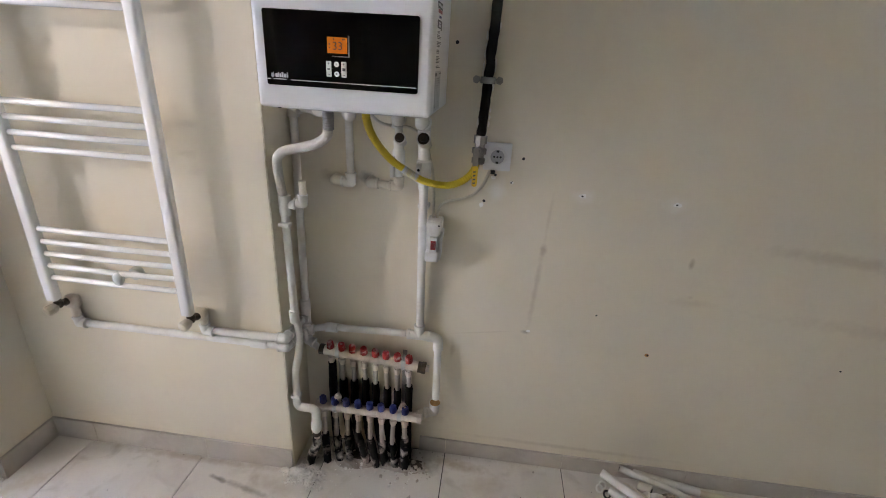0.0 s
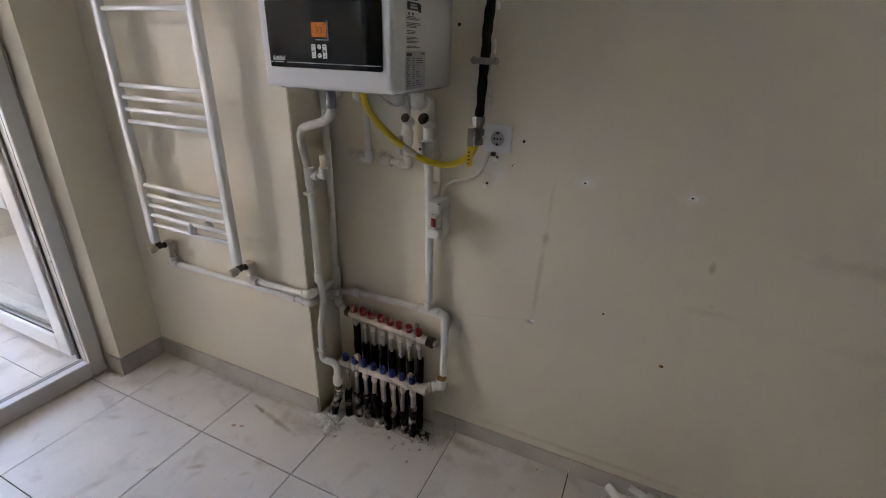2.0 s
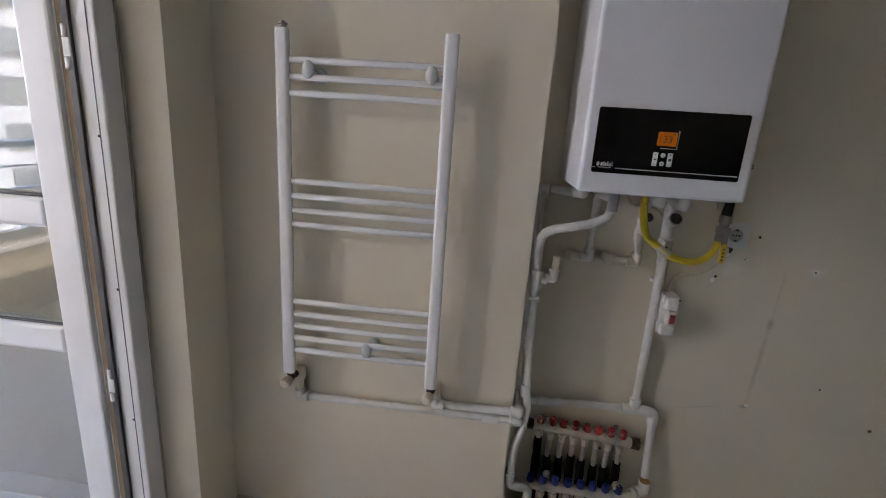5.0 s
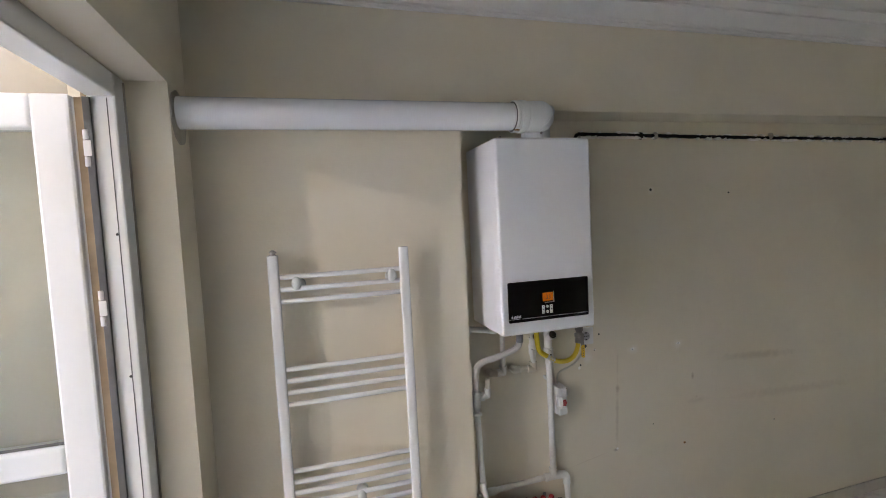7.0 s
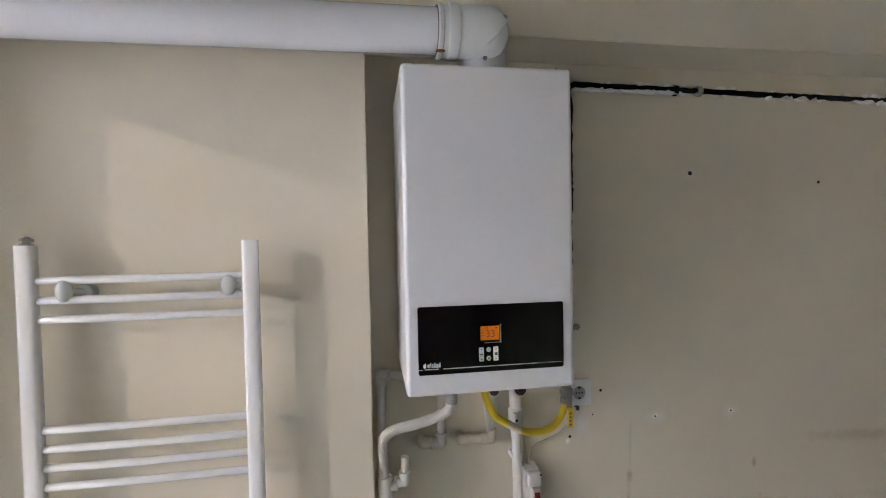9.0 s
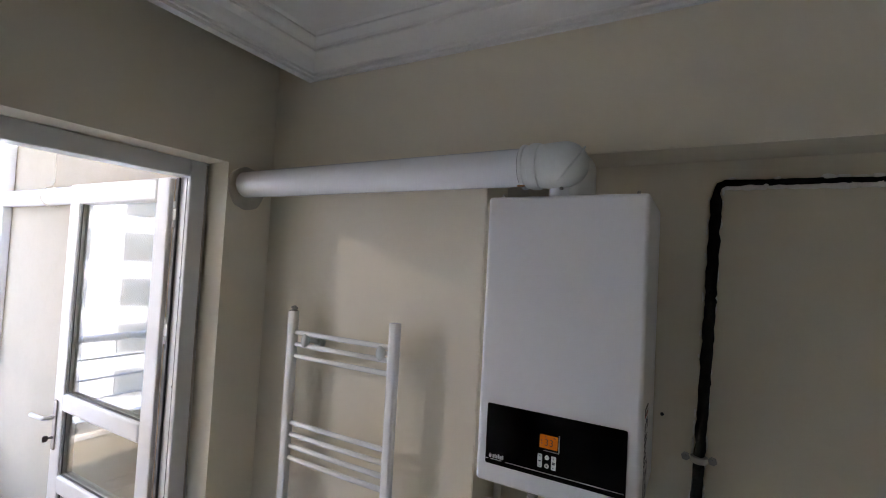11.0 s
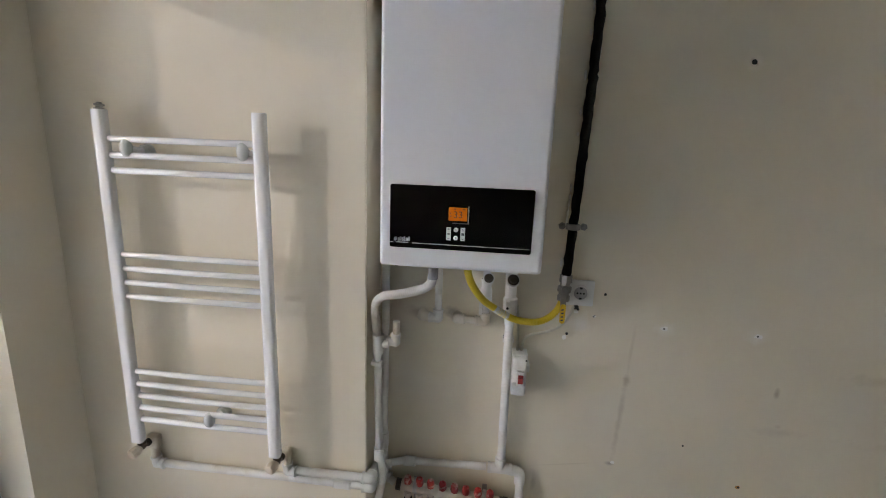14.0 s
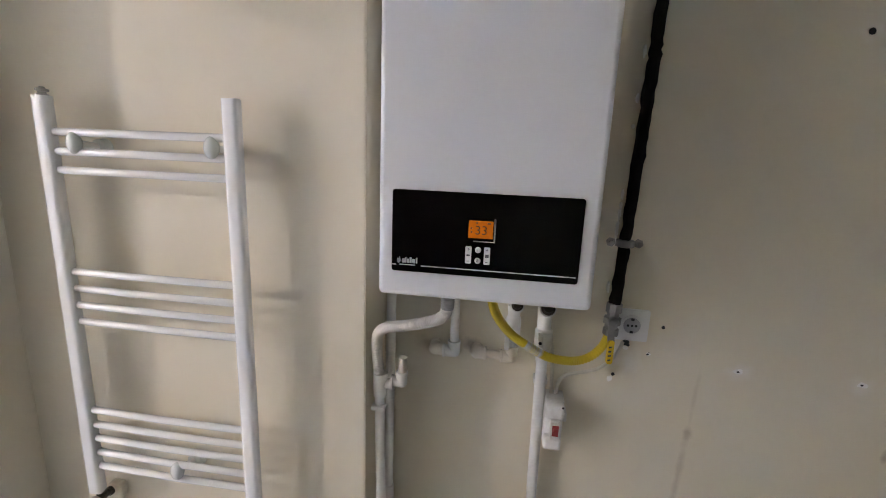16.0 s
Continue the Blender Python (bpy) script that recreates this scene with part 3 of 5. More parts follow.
for z in (0.66, 1.55, 1.985):
    hinge = part("hinge", box((FX0 - 0.012, 0.974, z - 0.022), (FX0 + 0.008, 0.986, z + 0.022), 0.003), UPVC, door)
    for dz in (-0.036, 0.036):
        part("hinge_knuckle", turned((FX0 - 0.004, 0.979, z + dz - 0.013), Z, [(0, 0.0070), (0.001, 0.0078), (0.025, 0.0078), (0.026, 0.0070)], 14), UPVC, hinge)
    part("hinge_pin", tube([(FX0 - 0.004, 0.979, z - 0.05), (FX0 - 0.004, 0.979, z + 0.05)], 0.004), STEEL, hinge)
for z in (0.55, 0.95, 1.35, 1.75):
    part("screw_cap", turned((FX0 + 0.045, 0.9852, z), (0, -1, 0), [(0, 0.004), (0.0012, 0.003)], 10), DARK, door)
part("plaster_joint", box((FX1 - 0.02, 1.043, 0.0), (FX1 + 0.004, 1.0495, 2.18), 0.001), MORTAR, door, "cracked filler joint between frame and plaster")

# unseen glazing added beside the leaf to let more daylight into the room
part("door_frame", box((FX0, LIGHT_Y, -0.03), (FX1, LIGHT_Y + 0.065, HEAD), 0.006), UPVC, door)
part("door_frame", box((FX0, LIGHT_Y + 0.065, 2.125), (FX1, DOOR_Y, HEAD), 0.006), UPVC, door)
part("door_frame", box((FX0, LIGHT_Y + 0.065, -0.03), (FX1, DOOR_Y, 0.065), 0.006), UPVC, door)
p = part("side_pane", box((FX0 + 0.03, LIGHT_Y + 0.06, 0.06), (FX0 + 0.034, DOOR_Y + 0.004, 2.13)), GLASS, door, "unseen clear fixed pane added beside the door leaf for more daylight")
p.visible_shadow = False
leaf = part("door_leaf", box((-1.735, 0.97, 0.052), (-1.645, 1.03, 2.128), 0.008), UPVC, door)
LX = -2.435
part("leaf_stile", box((LX, 0.97, 0.052), (LX + 0.09, 1.03, 2.128), 0.008), UPVC, leaf)
for z0, z1 in ((0.052, 0.144), (0.748, 0.828), (1.106, 1.186), (2.036, 2.128)):
    part("leaf_rail", box((LX + 0.085, 0.968, z0), (-1.730, 1.032, z1), 0.012, seg=3), UPVC, leaf)
for z0, z1 in ((0.144, 0.748), (0.828, 1.106), (1.186, 2.036)):
    for y in (0.992,):
        p = part("pane", box((LX + 0.088, y, z0 - 0.004), (-1.733, y + 0.004, z1 + 0.004)), DOOR_GLASS, leaf, "grey glass pane")
        p.visible_shadow = False
    part("glazing_bead", box((LX + 0.09, 0.978, z0), (LX + 0.104, 0.984, z1), 0.002), GASKET, leaf)
    part("glazing_bead", box((LX + 0.104, 0.978, z0), (-1.735, 0.984, z0 + 0.008), 0.002), GASKET, leaf)
# grooves of the leaf edge that faces the hinges
for y, w, m in ((0.985, 0.010, UPVC), (1.000, 0.006, GASKET), (1.012, 0.010, GREY_PLASTIC)):
    part("edge_groove", box((-1.646, y, 0.07), (-1.637, y + w, 2.118), 0.001), m, leaf)
part("handle_plate", box((LX + 0.022, 0.962, 0.93), (LX + 0.052, 0.970, 1.15), 0.006), STEEL, leaf)
part("lever_handle", tube(bent([(LX + 0.037, 0.964, 1.075), (LX + 0.037, 0.925, 1.075), (LX - 0.075, 0.918, 1.075)], 0.015), 0.009), UPVC, leaf)
part("key", sheet(round_rect(0.022, 0.028, 0.009), (LX + 0.037, 0.935, 0.985), Y, Z, 0.002, turned((LX + 0.037, 0.965, 0.985), (0, -1, 0), [(0, 0.006), (0.012, 0.006), (0.012, 0.003), (0.03, 0.003)])), STEEL, leaf)

# ---- flue ----
FY, FZ = 1.124, 2.115
flue = thing("flue_pipe", (-0.8, FY, FZ), "white coated horizontal boiler flue pipe with a cast elbow", "flue")
part("pipe", tube([(-3.95, FY + 0.042, FZ + 0.005), (-0.275, FY, FZ + 0.003)], 0.0505, 32), FLUE, flue)
collar = part("collar", turned((-0.305, FY, FZ + 0.003), X, [(0, 0.0515), (0.001, 0.0565), (0.003, 0.0590), (0.006, 0.0595), (0.011, 0.0590), (0.013, 0.0565), (0.018, 0.0560), (0.024, 0.0572), (0.026, 0.0602), (0.030, 0.0608), (0.044, 0.0608), (0.048, 0.0600), (0.050, 0.0568), (0.056, 0.0562), (0.059, 0.0572)], 36), FLUE_ELBOW, flue)
part("seal", turned((-0.3062, FY, FZ + 0.003), X, [(0, 0.0508), (0.0004, 0.0545), (0.0012, 0.0550), (0.002, 0.0508)], 32), GASKET, collar, "dark rubber seal at the collar rim")
part("rust_spot", sheet(blot(0.010, 0.006, 2), (-0.300, FY - 0.030, FZ - 0.0500), X, Y, -0.003), RUST, collar, "orange rust on the collar rim")
elbow = part("elbow", turned((-0.246, FY, FZ + 0.003), X, [(0, 0.0572), (0.012, 0.0580)] + [(0.050 + 0.0595 * math.sin(radians(a)), 0.0595 * math.cos(radians(a))) for a in range(0, 88, 8)] + [(0.1095, 0.004)], 36), FLUE_ELBOW, flue)
# the cast outlet behind the bend, with a raised seam where the two halves meet on the slant
part("elbow_outlet", turned((-0.184, FY + 0.050, 2.034), Z, [(0, 0.0560), (0.072, 0.0560)] + [(0.072 + 0.0560 * math.sin(radians(a)), 0.0560 * math.cos(radians(a))) for a in range(8, 88, 8)] + [(0.1279, 0.004)], 32), FLUE_ELBOW, flue)
side, rise = Vector((0.447, -0.894, 0)), Vector((0.54, 0.27, 0.80))
part("elbow_seam", tube([Vector((-0.187, FY + 0.004, FZ + 0.001)) + 0.0603 * (side * math.cos(radians(a)) + rise * math.sin(radians(a))) for a in range(-100, 101, 10)], 0.0024, 8), FLUE_ELBOW, elbow)
part("neck", tube([(-0.199, FY + 0.030, 2.034), (-0.199, FY + 0.030, 2.085)], 0.040, 28), FLUE, flue)
part("screw", turned((-0.196, FY - 0.020, FZ - 0.058), (0, -0.4, -1), [(0, 0.005), (0.004, 0.005), (0.006, 0.002)], 10), STEEL, flue)
HANG = FY + 0.034
part("hanger_ring", tube([(-3.13, HANG + 0.057 * math.cos(a / 12 * math.pi), FZ + 0.005 + 0.057 * math.sin(a / 12 * math.pi)) for a in range(25)], 0.003, 8), CABLE, flue)
part("hanger_wire", tube(curve([(-3.13, HANG, FZ + 0.06), (-3.125, HANG + 0.004, 2.25), (-3.135, HANG - 0.003, 2.50), (-3.13, HANG, BCEIL)]), 0.0025, 6), CABLE, flue)

ring = [(a, 0.082 * (1 + 0.10 * noise.noise(Vector((math.cos(a) * 2, math.sin(a) * 2, 4.2))))) for a in [2 * math.pi * k / 40 for k in range(40)]]
outline = [(max(FY + 0.014 + r * math.cos(a), JAMB + 0.001) - FY, r * math.sin(a) - 0.012) for a, r in ring]
patch = solid("mortar_patch", sheet(outline, (WEST + 0.0005, FY, FZ), Y, Z, 0.004), MORTAR, (WEST, FY, FZ), "rough grey mortar patch round the flue hole in the wall", "patch", kind="structure")

# ---- boiler ----
BX0, BX1, BZ0, BZ1, BY = -0.389, 0.009, 1.294, 2.038, 1.100
boiler = thing("combi_boiler", (-0.19, 1.27, BZ0), "white wall-hung gas combi boiler with a black control panel", "boiler")
bm = box((BX0, BY, BZ0), (BX1, 1.152, BZ1))
fronts = [e for e in bm.edges if all(abs(v.co.y - BY) < 1e-5 for v in e.verts) or abs(e.verts[0].co.y - e.verts[1].co.y) > 0.01]
rounded = bmesh.ops.bevel(bm, geom=fronts, offset=0.010, segments=4, affect="EDGES", profile=0.5)
for f in rounded["faces"]:
    f.smooth = max(abs(c) for c in f.normal) < 0.9999
cover = part("front_cover", bm, CASING, boiler)
part("body", box((BX0 + 0.0015, 1.1545, BZ0 + 0.002), (BX1 - 0.0015, 1.4285, BZ1 - 0.002), 0.004), CASING, boiler)
part("seam", box((BX0 + 0.005, 1.150, BZ0 + 0.006), (BX1 - 0.005, 1.156, BZ1 - 0.006)), GREY_PLASTIC, boiler)
part("bottom_plate", box((BX0 + 0.014, BY + 0.03, BZ0 - 0.004), (BX1 - 0.014, 1.40, BZ0 + 0.01), 0.002), GREY_PLASTIC, boiler)
for x in (-0.357, -0.019):
    part("cover_screw", turned((x, BY + 0.025, BZ1 - 0.001), Z, [(0, 0.0045), (0.007, 0.0045), (0.010, 0.002)], 10), STEEL, boiler)
part("cover_screw", turned((BX0 + 0.04, BY + 0.02, BZ0 + 0.001), (0, 0, -1), [(0, 0.005), (0.004, 0.004)], 10), DARK, boiler)
PX0, PX1, PZ0, PZ1 = -0.362, -0.020, 1.344, 1.4975
panel = part("control_panel", sheet(round_rect(PX1 - PX0, PZ1 - PZ0, 0.005), ((PX0 + PX1) / 2, BY + 0.001, (PZ0 + PZ1) / 2), X, Z, 0.0035), GLOSS_BLACK, boiler, "glossy black control panel")
PF = BY - 0.0025


def on_panel(name, x0, x1, z0, z1, m, r=0.001, depth=0.0012, y=PF, label=""):
    return part(name, sheet(round_rect(x1 - x0, z1 - z0, r, 3), ((x0 + x1) / 2, y, (z0 + z1) / 2), X, Z, depth), m, panel, label)


on_panel("display_bezel", -0.2225, -0.1735, 1.4115, 1.4520, GLOSS_BLACK, depth=0.0010)
on_panel("display_bezel", -0.1735, -0.1708, 1.4095, 1.4525, GREY_PLASTIC, r=0.0006, depth=0.0016)
on_panel("display_bezel", -0.2100, -0.1735, 1.4095, 1.4112, GREY_PLASTIC, r=0.0005, depth=0.0012)
on_panel("display", -0.2195, -0.1755, 1.4165, 1.4485, ORANGE, depth=0.0022, label="orange lit display")
part("display_digits", letters("33", 0.0235, (-0.1965, PF - 0.0026, 1.4305), X, Z), DIGIT, panel)
for x in (-0.216, -0.2155):
    on_panel("display_mark", x, x + 0.003, 1.433 if x < -0.2158 else 1.426, 1.436 if x < -0.2158 else 1.429, DIGIT, 0.0004, 0.0008, PF - 0.0022)
on_panel("display_mark", -0.206, -0.203, 1.443, 1.446, DIGIT, 0.0004, 0.0008, PF - 0.0022)
on_panel("display_mark", -0.186, -0.180, 1.443, 1.4455, DIGIT, 0.0004, 0.0008, PF - 0.0022)
for x in (-0.2235, -0.1895):
    on_panel("rocker_button", x, x + 0.0112, 1.3685, 1.4005, SOCKET, 0.0014, 0.002, label="pale grey rocker button")
    part("button_mark", letters("+", 0.009, (x + 0.0056, PF - 0.0021, 1.395), X, Z), PRINT, panel)
    on_panel("button_mark", x + 0.003, x + 0.0082, 1.3725, 1.3735, PRINT, 0.0003, 0.0006, PF - 0.0019)
on_panel("button_mark", -0.187, -0.1805, 1.3815, 1.3875, PRINT, 0.0003, 0.0006, PF - 0.0019)
on_panel("button_mark", -0.221, -0.2150, 1.3825, 1.3855, PRINT, 0.0003, 0.0006, PF - 0.0019)
for z, s in ((1.3945, "i"), (1.3745, "R")):
    part("round_button", turned((-0.2005, PF, z), (0, -1, 0), [(0, 0.0056), (0.0014, 0.0056), (0.002, 0.005)], 18), SOCKET, panel, "round grey button")
    part("button_mark", letters(s, 0.007, (-0.2005, PF - 0.0022, z), X, Z), PRINT, panel)
part("panel_line", sheet([(0, 0), (0.282, 0), (0.282, 0.0018), (0, 0.0018)], (-0.306, PF, 1.3555), X, Z, 0.0006), WHITE_PRINT, panel)
part("panel_line", sheet([(0, 0), (0.008, 0), (0.008, 0.0018), (0, 0.0018)], (-0.3615, PF, 1.3555), X, Z, 0.0006), WHITE_PRINT, panel)
part("emblem", sheet([(0, 0), (0.003, -0.001), (0.006, 0.001), (0.0065, 0.005), (0.004, 0.012), (0.0035, 0.007), (0.001, 0.009), (-0.001, 0.004)], (-0.351, PF, 1.3605), X, Z, 0.0006), WHITE_PRINT, panel, "small white flame shaped emblem")
for x0, x1, z1 in ((-0.342, -0.3365, 1.3685), (-0.3355, -0.3335, 1.3715), (-0.3325, -0.3285, 1.3685), (-0.3275, -0.3235, 1.3715), (-0.3225, -0.3165, 1.3685), (-0.3155, -0.3125, 1.3715)):
    on_panel("emblem_bar", x0, x1, 1.3605, z1, WHITE_PRINT, 0.0008, 0.0006)
on_panel("emblem_bar", -0.347, -0.317, 1.3560, 1.3578, WHITE_PRINT, 0.0004, 0.0006)
# stickers on the right side
def on_side(name, y0, y1, z0, z1, m, parent, lift=0.0, label=""):
    return part(name, sheet(round_rect(y1 - y0, z1 - z0, 0.0008, 2), (BX1 - 0.0016 + lift, (y0 + y1) / 2, (z0 + z1) / 2), Y, Z, 0.0012), m, parent, label)


type_label = on_side("type_label", 1.158, 1.262, 1.303, 1.391, FOIL, boiler, label="grey type label with small print")
random.seed(5)
on_side("print_bar", 1.162, 1.188, 1.380, 1.387, PRINT, type_label, 0.0005)
on_side("print_bar", 1.238, 1.258, 1.384, 1.387, PRINT, type_label, 0.0005)
for i in range(13):
    z = 1.374 - i * 0.0053
    on_side("print_bar", 1.162, 1.168 + 0.012 * random.random(), z, z + 0.0018, PRINT, type_label, 0.0005)
    on_side("print_bar", 1.192, 1.198 + 0.008 * random.random(), z, z + 0.0018, PRINT, type_label, 0.0005)
    if i not in (4, 5, 9):
        on_side("print_bar", 1.212, 1.220 + 0.028 * random.random(), z, z + 0.0016, PRINT, type_label, 0.0005)
notice = on_side("notice_label", 1.158, 1.242, 1.395, 1.476, CASING, boiler, label="white notice sticker with lines of small print")
z = 1.466
for lines in (3, 4, 3, 5, 2):
    for i in range(lines):
        on_side("print_bar", 1.162, 1.200 + 0.036 * random.random(), z, z + 0.0016, PRINT, notice, 0.0005)
        z -= 0.0031
    z -= 0.0045
for y in (1.170, 1.190):
    on_side("print_bar", y, y + 0.008, 1.470, 1.4755, PRINT, notice, 0.0005)
brand = on_side("brand_sticker", 1.164, 1.240, 1.480, 1.534, CASING, boiler, label="torn sticker in black, pink and white")
for y0, y1, z0, z1, m in ((1.164, 1.238, 1.520, 1.534, DARK), (1.168, 1.234, 1.512, 1.519, RED_LEVER), (1.176, 1.222, 1.500, 1.509, SOCKET), (1.166, 1.228, 1.481, 1.498, DARK), (1.224, 1.236, 1.478, 1.496, DARK)):
    on_side("sticker_block", y0, y1, z0, z1, m, brand, 0.0005)
for y0, y1, z0, z1, m in ((1.168, 1.196, 1.525, 1.530, WHITE_PRINT), (1.202, 1.232, 1.524, 1.529, WHITE_PRINT), (1.184, 1.217, 1.502, 1.507, BLUE), (1.180, 1.212, 1.491, 1.494, WHITE_PRINT), (1.180, 1.216, 1.484, 1.489, WHITE_PRINT)):
    on_side("print_bar", y0, y1, z0, z1, m, brand, 0.001)

# ---- pipes in the recess ----
PR = 0.0125


def pipe_thing(name, at, label, category="pipe"):
    return thing(name, at, label, category, group="plastic water pipes")


# condensate hose with its tee and drain pipe
drain = pipe_thing("drain_pipe", (-0.43, 1.285, 0.0), "grey ribbed condensate hose running into a white drain pipe")
part("hose", ribbed([(-0.268, 1.216, 1.238), (-0.276, 1.220, 1.215), (-0.308, 1.234, 1.193), (-0.367, 1.243, 1.174), (-0.412, 1.257, 1.160), (-0.437, 1.268, 1.138), (-0.443, 1.276, 1.10), (-0.442, 1.284, 1.05), (-0.439, 1.290, 1.015)], 0.0135), HOSE, drain)
part("hose_end", ribbed([(-0.267, 1.215, 1.295), (-0.267, 1.215, 1.265), (-0.268, 1.216, 1.234)], 0.0148), HOSE_DARK, drain)
part("tee", turned((-0.438, 1.292, 0.962), Z, [(0, 0.017), (0.062, 0.0185), (0.064, 0.0145)], 18, fitting((-0.438, 1.292, 0.995), [(1, 0.1, 0.02)], 0.0135, 0.032)), PPR, drain)
part("elbow", fitting((-0.386, 1.302, 1.0), [(-1, 0, 0), (0, 0, 1)], 0.0145, 0.028), PPR, drain)
part("spigot", tube([(-0.385, 1.302, 1.02), (-0.384, 1.300, 1.068)], 0.0105), PPR_OLD, drain)
part("pipe", tube(bent([(-0.440, 1.292, 0.965), (-0.430, 1.283, 0.625), (-0.416, 1.283, 0.552), (-0.427, 1.283, 0.47), (-0.445, 1.283, 0.40), (-0.447, 1.283, 0.262)], 0.03), 0.0125), PPR, drain)
part("coupling", turned((-0.431, 1.283, 0.60), (-0.02, 0, 1), [(0, 0.016), (0.04, 0.016)], 16), PPR, drain)
part("pipe_clip", box((-0.457, 1.272, 0.928), (-0.423, 1.300, 0.940), 0.003), PPR, drain)
part("pipe_clip", box((-0.464, 1.270, 0.285), (-0.432, 1.300, 0.300), 0.003), PPR, drain)
part("elbow", tube(bent([(-0.447, 1.283, 0.285), (-0.447, 1.283, 0.245), (-0.378, 1.283, 0.245), (-0.380, 1.283, 0.19)], 0.03, 8), 0.0145), PPR, drain)
part("reducer", turned((-0.380, 1.283, 0.205), (-0.02, 0, -1), [(0, 0.0145), (0.018, 0.0150), (0.026, 0.0195), (0.050, 0.0195), (0.060, 0.0150), (0.064, 0.0130)], 20), PPR, drain)
part("union_nut", turned((-0.3813, 1.283, 0.141), (-0.02, 0, -1), [(0, 0.0150), (0.016, 0.0150), (0.018, 0.0115)], 8), BRASS_DARK, drain, "dull brass union nut")
part("metal_nipple", turned((-0.382, 1.283, 0.128), (0, 0, -1), [(0, 0.011), (0.02, 0.011)], 6), NICKEL, drain)
part("floor_sleeve", tube(curve([(-0.382, 1.283, 0.112), (-0.386, 1.284, 0.07), (-0.404, 1.285, 0.03), (-0.418, 1.283, -0.03)]), 0.016, 14, rough=0.25), SLEEVE, drain)

# heating riser with the branch to the towel radiator
riser = pipe_thing("riser_pipe", (-0.443, 1.40, 0.43), "white plastic heating riser beside the pier, with welded fittings")
part("pipe", tube(bent([(-0.330, 1.33, 1.30), (-0.330, 1.33, 1.262), (-0.40, 1.398, 1.262), (-0.441, 1.40, 1.262), (-0.443, 1.40, 0.455), (-0.40, 1.387, 0.43)], 0.018), PR), PPR, riser)
part("elbow", fitting((-0.330, 1.33, 1.265), [(0, 0, 1), (-0.7, 0.7, 0)]), PPR, riser)
part("elbow", fitting((-0.441, 1.40, 1.262), [(0.8, -0.3, 0), (0, 0, -1)]), PPR, riser)
part("coupling", turned((-0.4445, 1.40, 0.565), Z, [(0, 0.0178), (0.05, 0.0178), (0.052, 0.014)], 16), PPR, riser)
part("tee", fitting((-0.445, 1.40, 0.545), [(0, 0, 1), (0, 0, -1), (0, -1, 0.06)]), PPR, riser)
part("elbow", fitting((-0.442, 1.398, 0.452), [(0, 0, 1), (1, -0.2, -0.3)]), PPR, riser)

branch_u = pipe_thing("radiator_feed_pipe", (-0.58, 1.243, 0.555), "white plastic pipe feeding the towel radiator along the pier")
RY = 1.242
part("pipe", tube(bent([(-0.712, RY, 0.555), (-0.449, RY, 0.559), (-0.448, 1.385, 0.548)], 0.012), PR), PPR, branch_u)
part("elbow", fitting((-0.447, RY - 0.002, 0.559), [(-1, 0, 0), (0, 1, -0.05)]), PPR, branch_u)
part("elbow", fitting((-0.716, RY - 0.004, 0.556), [(1, 0, 0), (-0.1, 0, 1)], 0.0165, 0.026), PPR, branch_u)
part("pipe", tube([(-0.7165, RY - 0.003, 0.572), (-0.7185, RY - 0.002, 0.604)], 0.0125), PPR_OLD, branch_u)
part("wall_elbow", box((-0.748, RY - 0.016, 0.592), (-0.708, PIER - 0.001, 0.634), 0.008, seg=3), PPR_OLD, branch_u)
branch_l = pipe_thing("radiator_return_pipe", (-0.8, 1.243, 0.525), "white plastic return pipe of the towel radiator along the pier")
part("pipe", tube(bent([(-1.168, RY, 0.526), (-0.449, RY, 0.528), (-0.446, 1.372, 0.508)], 0.012), PR), PPR, branch_l)
part("elbow", fitting((-0.446, RY - 0.002, 0.528), [(-1, 0, 0), (0, 1, -0.1)]), PPR, branch_l)
part("elbow", fitting((-1.170, RY - 0.004, 0.528), [(1, 0, 0), (-0.15, 0, 1)], 0.0165, 0.026), PPR, branch_l)
part("pipe", tube([(-1.1735, RY - 0.003, 0.545), (-1.1765, RY - 0.002, 0.600)], 0.0130), PPR_OLD, branch_l)
part("wall_elbow", box((-1.200, RY - 0.016, 0.585), (-1.158, PIER - 0.001, 0.630), 0.008, seg=3), PPR_OLD, branch_l)
part("pipe_clip", box((-0.565, RY - 0.016, 0.518), (-0.51, PIER - 0.001, 0.542), 0.003), PPR, branch_l)

# return loop from the boiler to the lower manifold
ret = pipe_thing("return_pipe", (-0.03, 1.40, 0.23), "white plastic return pipe with tee, strainer and shut-off valve")
part("pipe", tube([(-0.448, 1.375, 0.506), (-0.37, 1.40, 0.515), (-0.085, 1.404, 0.522)], PR), PPR, ret)
part("tee", fitting((-0.438, 1.377, 0.506), [(1, 0.25, 0.04), (0, -1, 0.1)]), PPR, ret)
part("coupling", turned((-0.372, 1.399, 0.515), X, [(0, 0.014), (0.001, 0.017), (0.042, 0.017), (0.043, 0.014)], 16), PPR, ret)
part("tee", fitting((-0.038, 1.404, 0.521), [(-1, 0, 0), (1, 0, 0), (0, 0, 1)], 0.0178, 0.042), PPR, ret)
part("pipe", tube([(-0.005, 1.404, 0.521), (0.01, 1.404, 0.521)], PR), PPR, ret)
part("elbow", tube(bent([(-0.01, 1.404, 0.520), (0.031, 1.404, 0.517), (0.031, 1.404, 0.47)], 0.025, 8), 0.0178), PPR, ret)
part("pipe", tube([(0.031, 1.404, 0.48), (0.036, 1.385, 0.27)], PR + 0.001), PPR, ret)
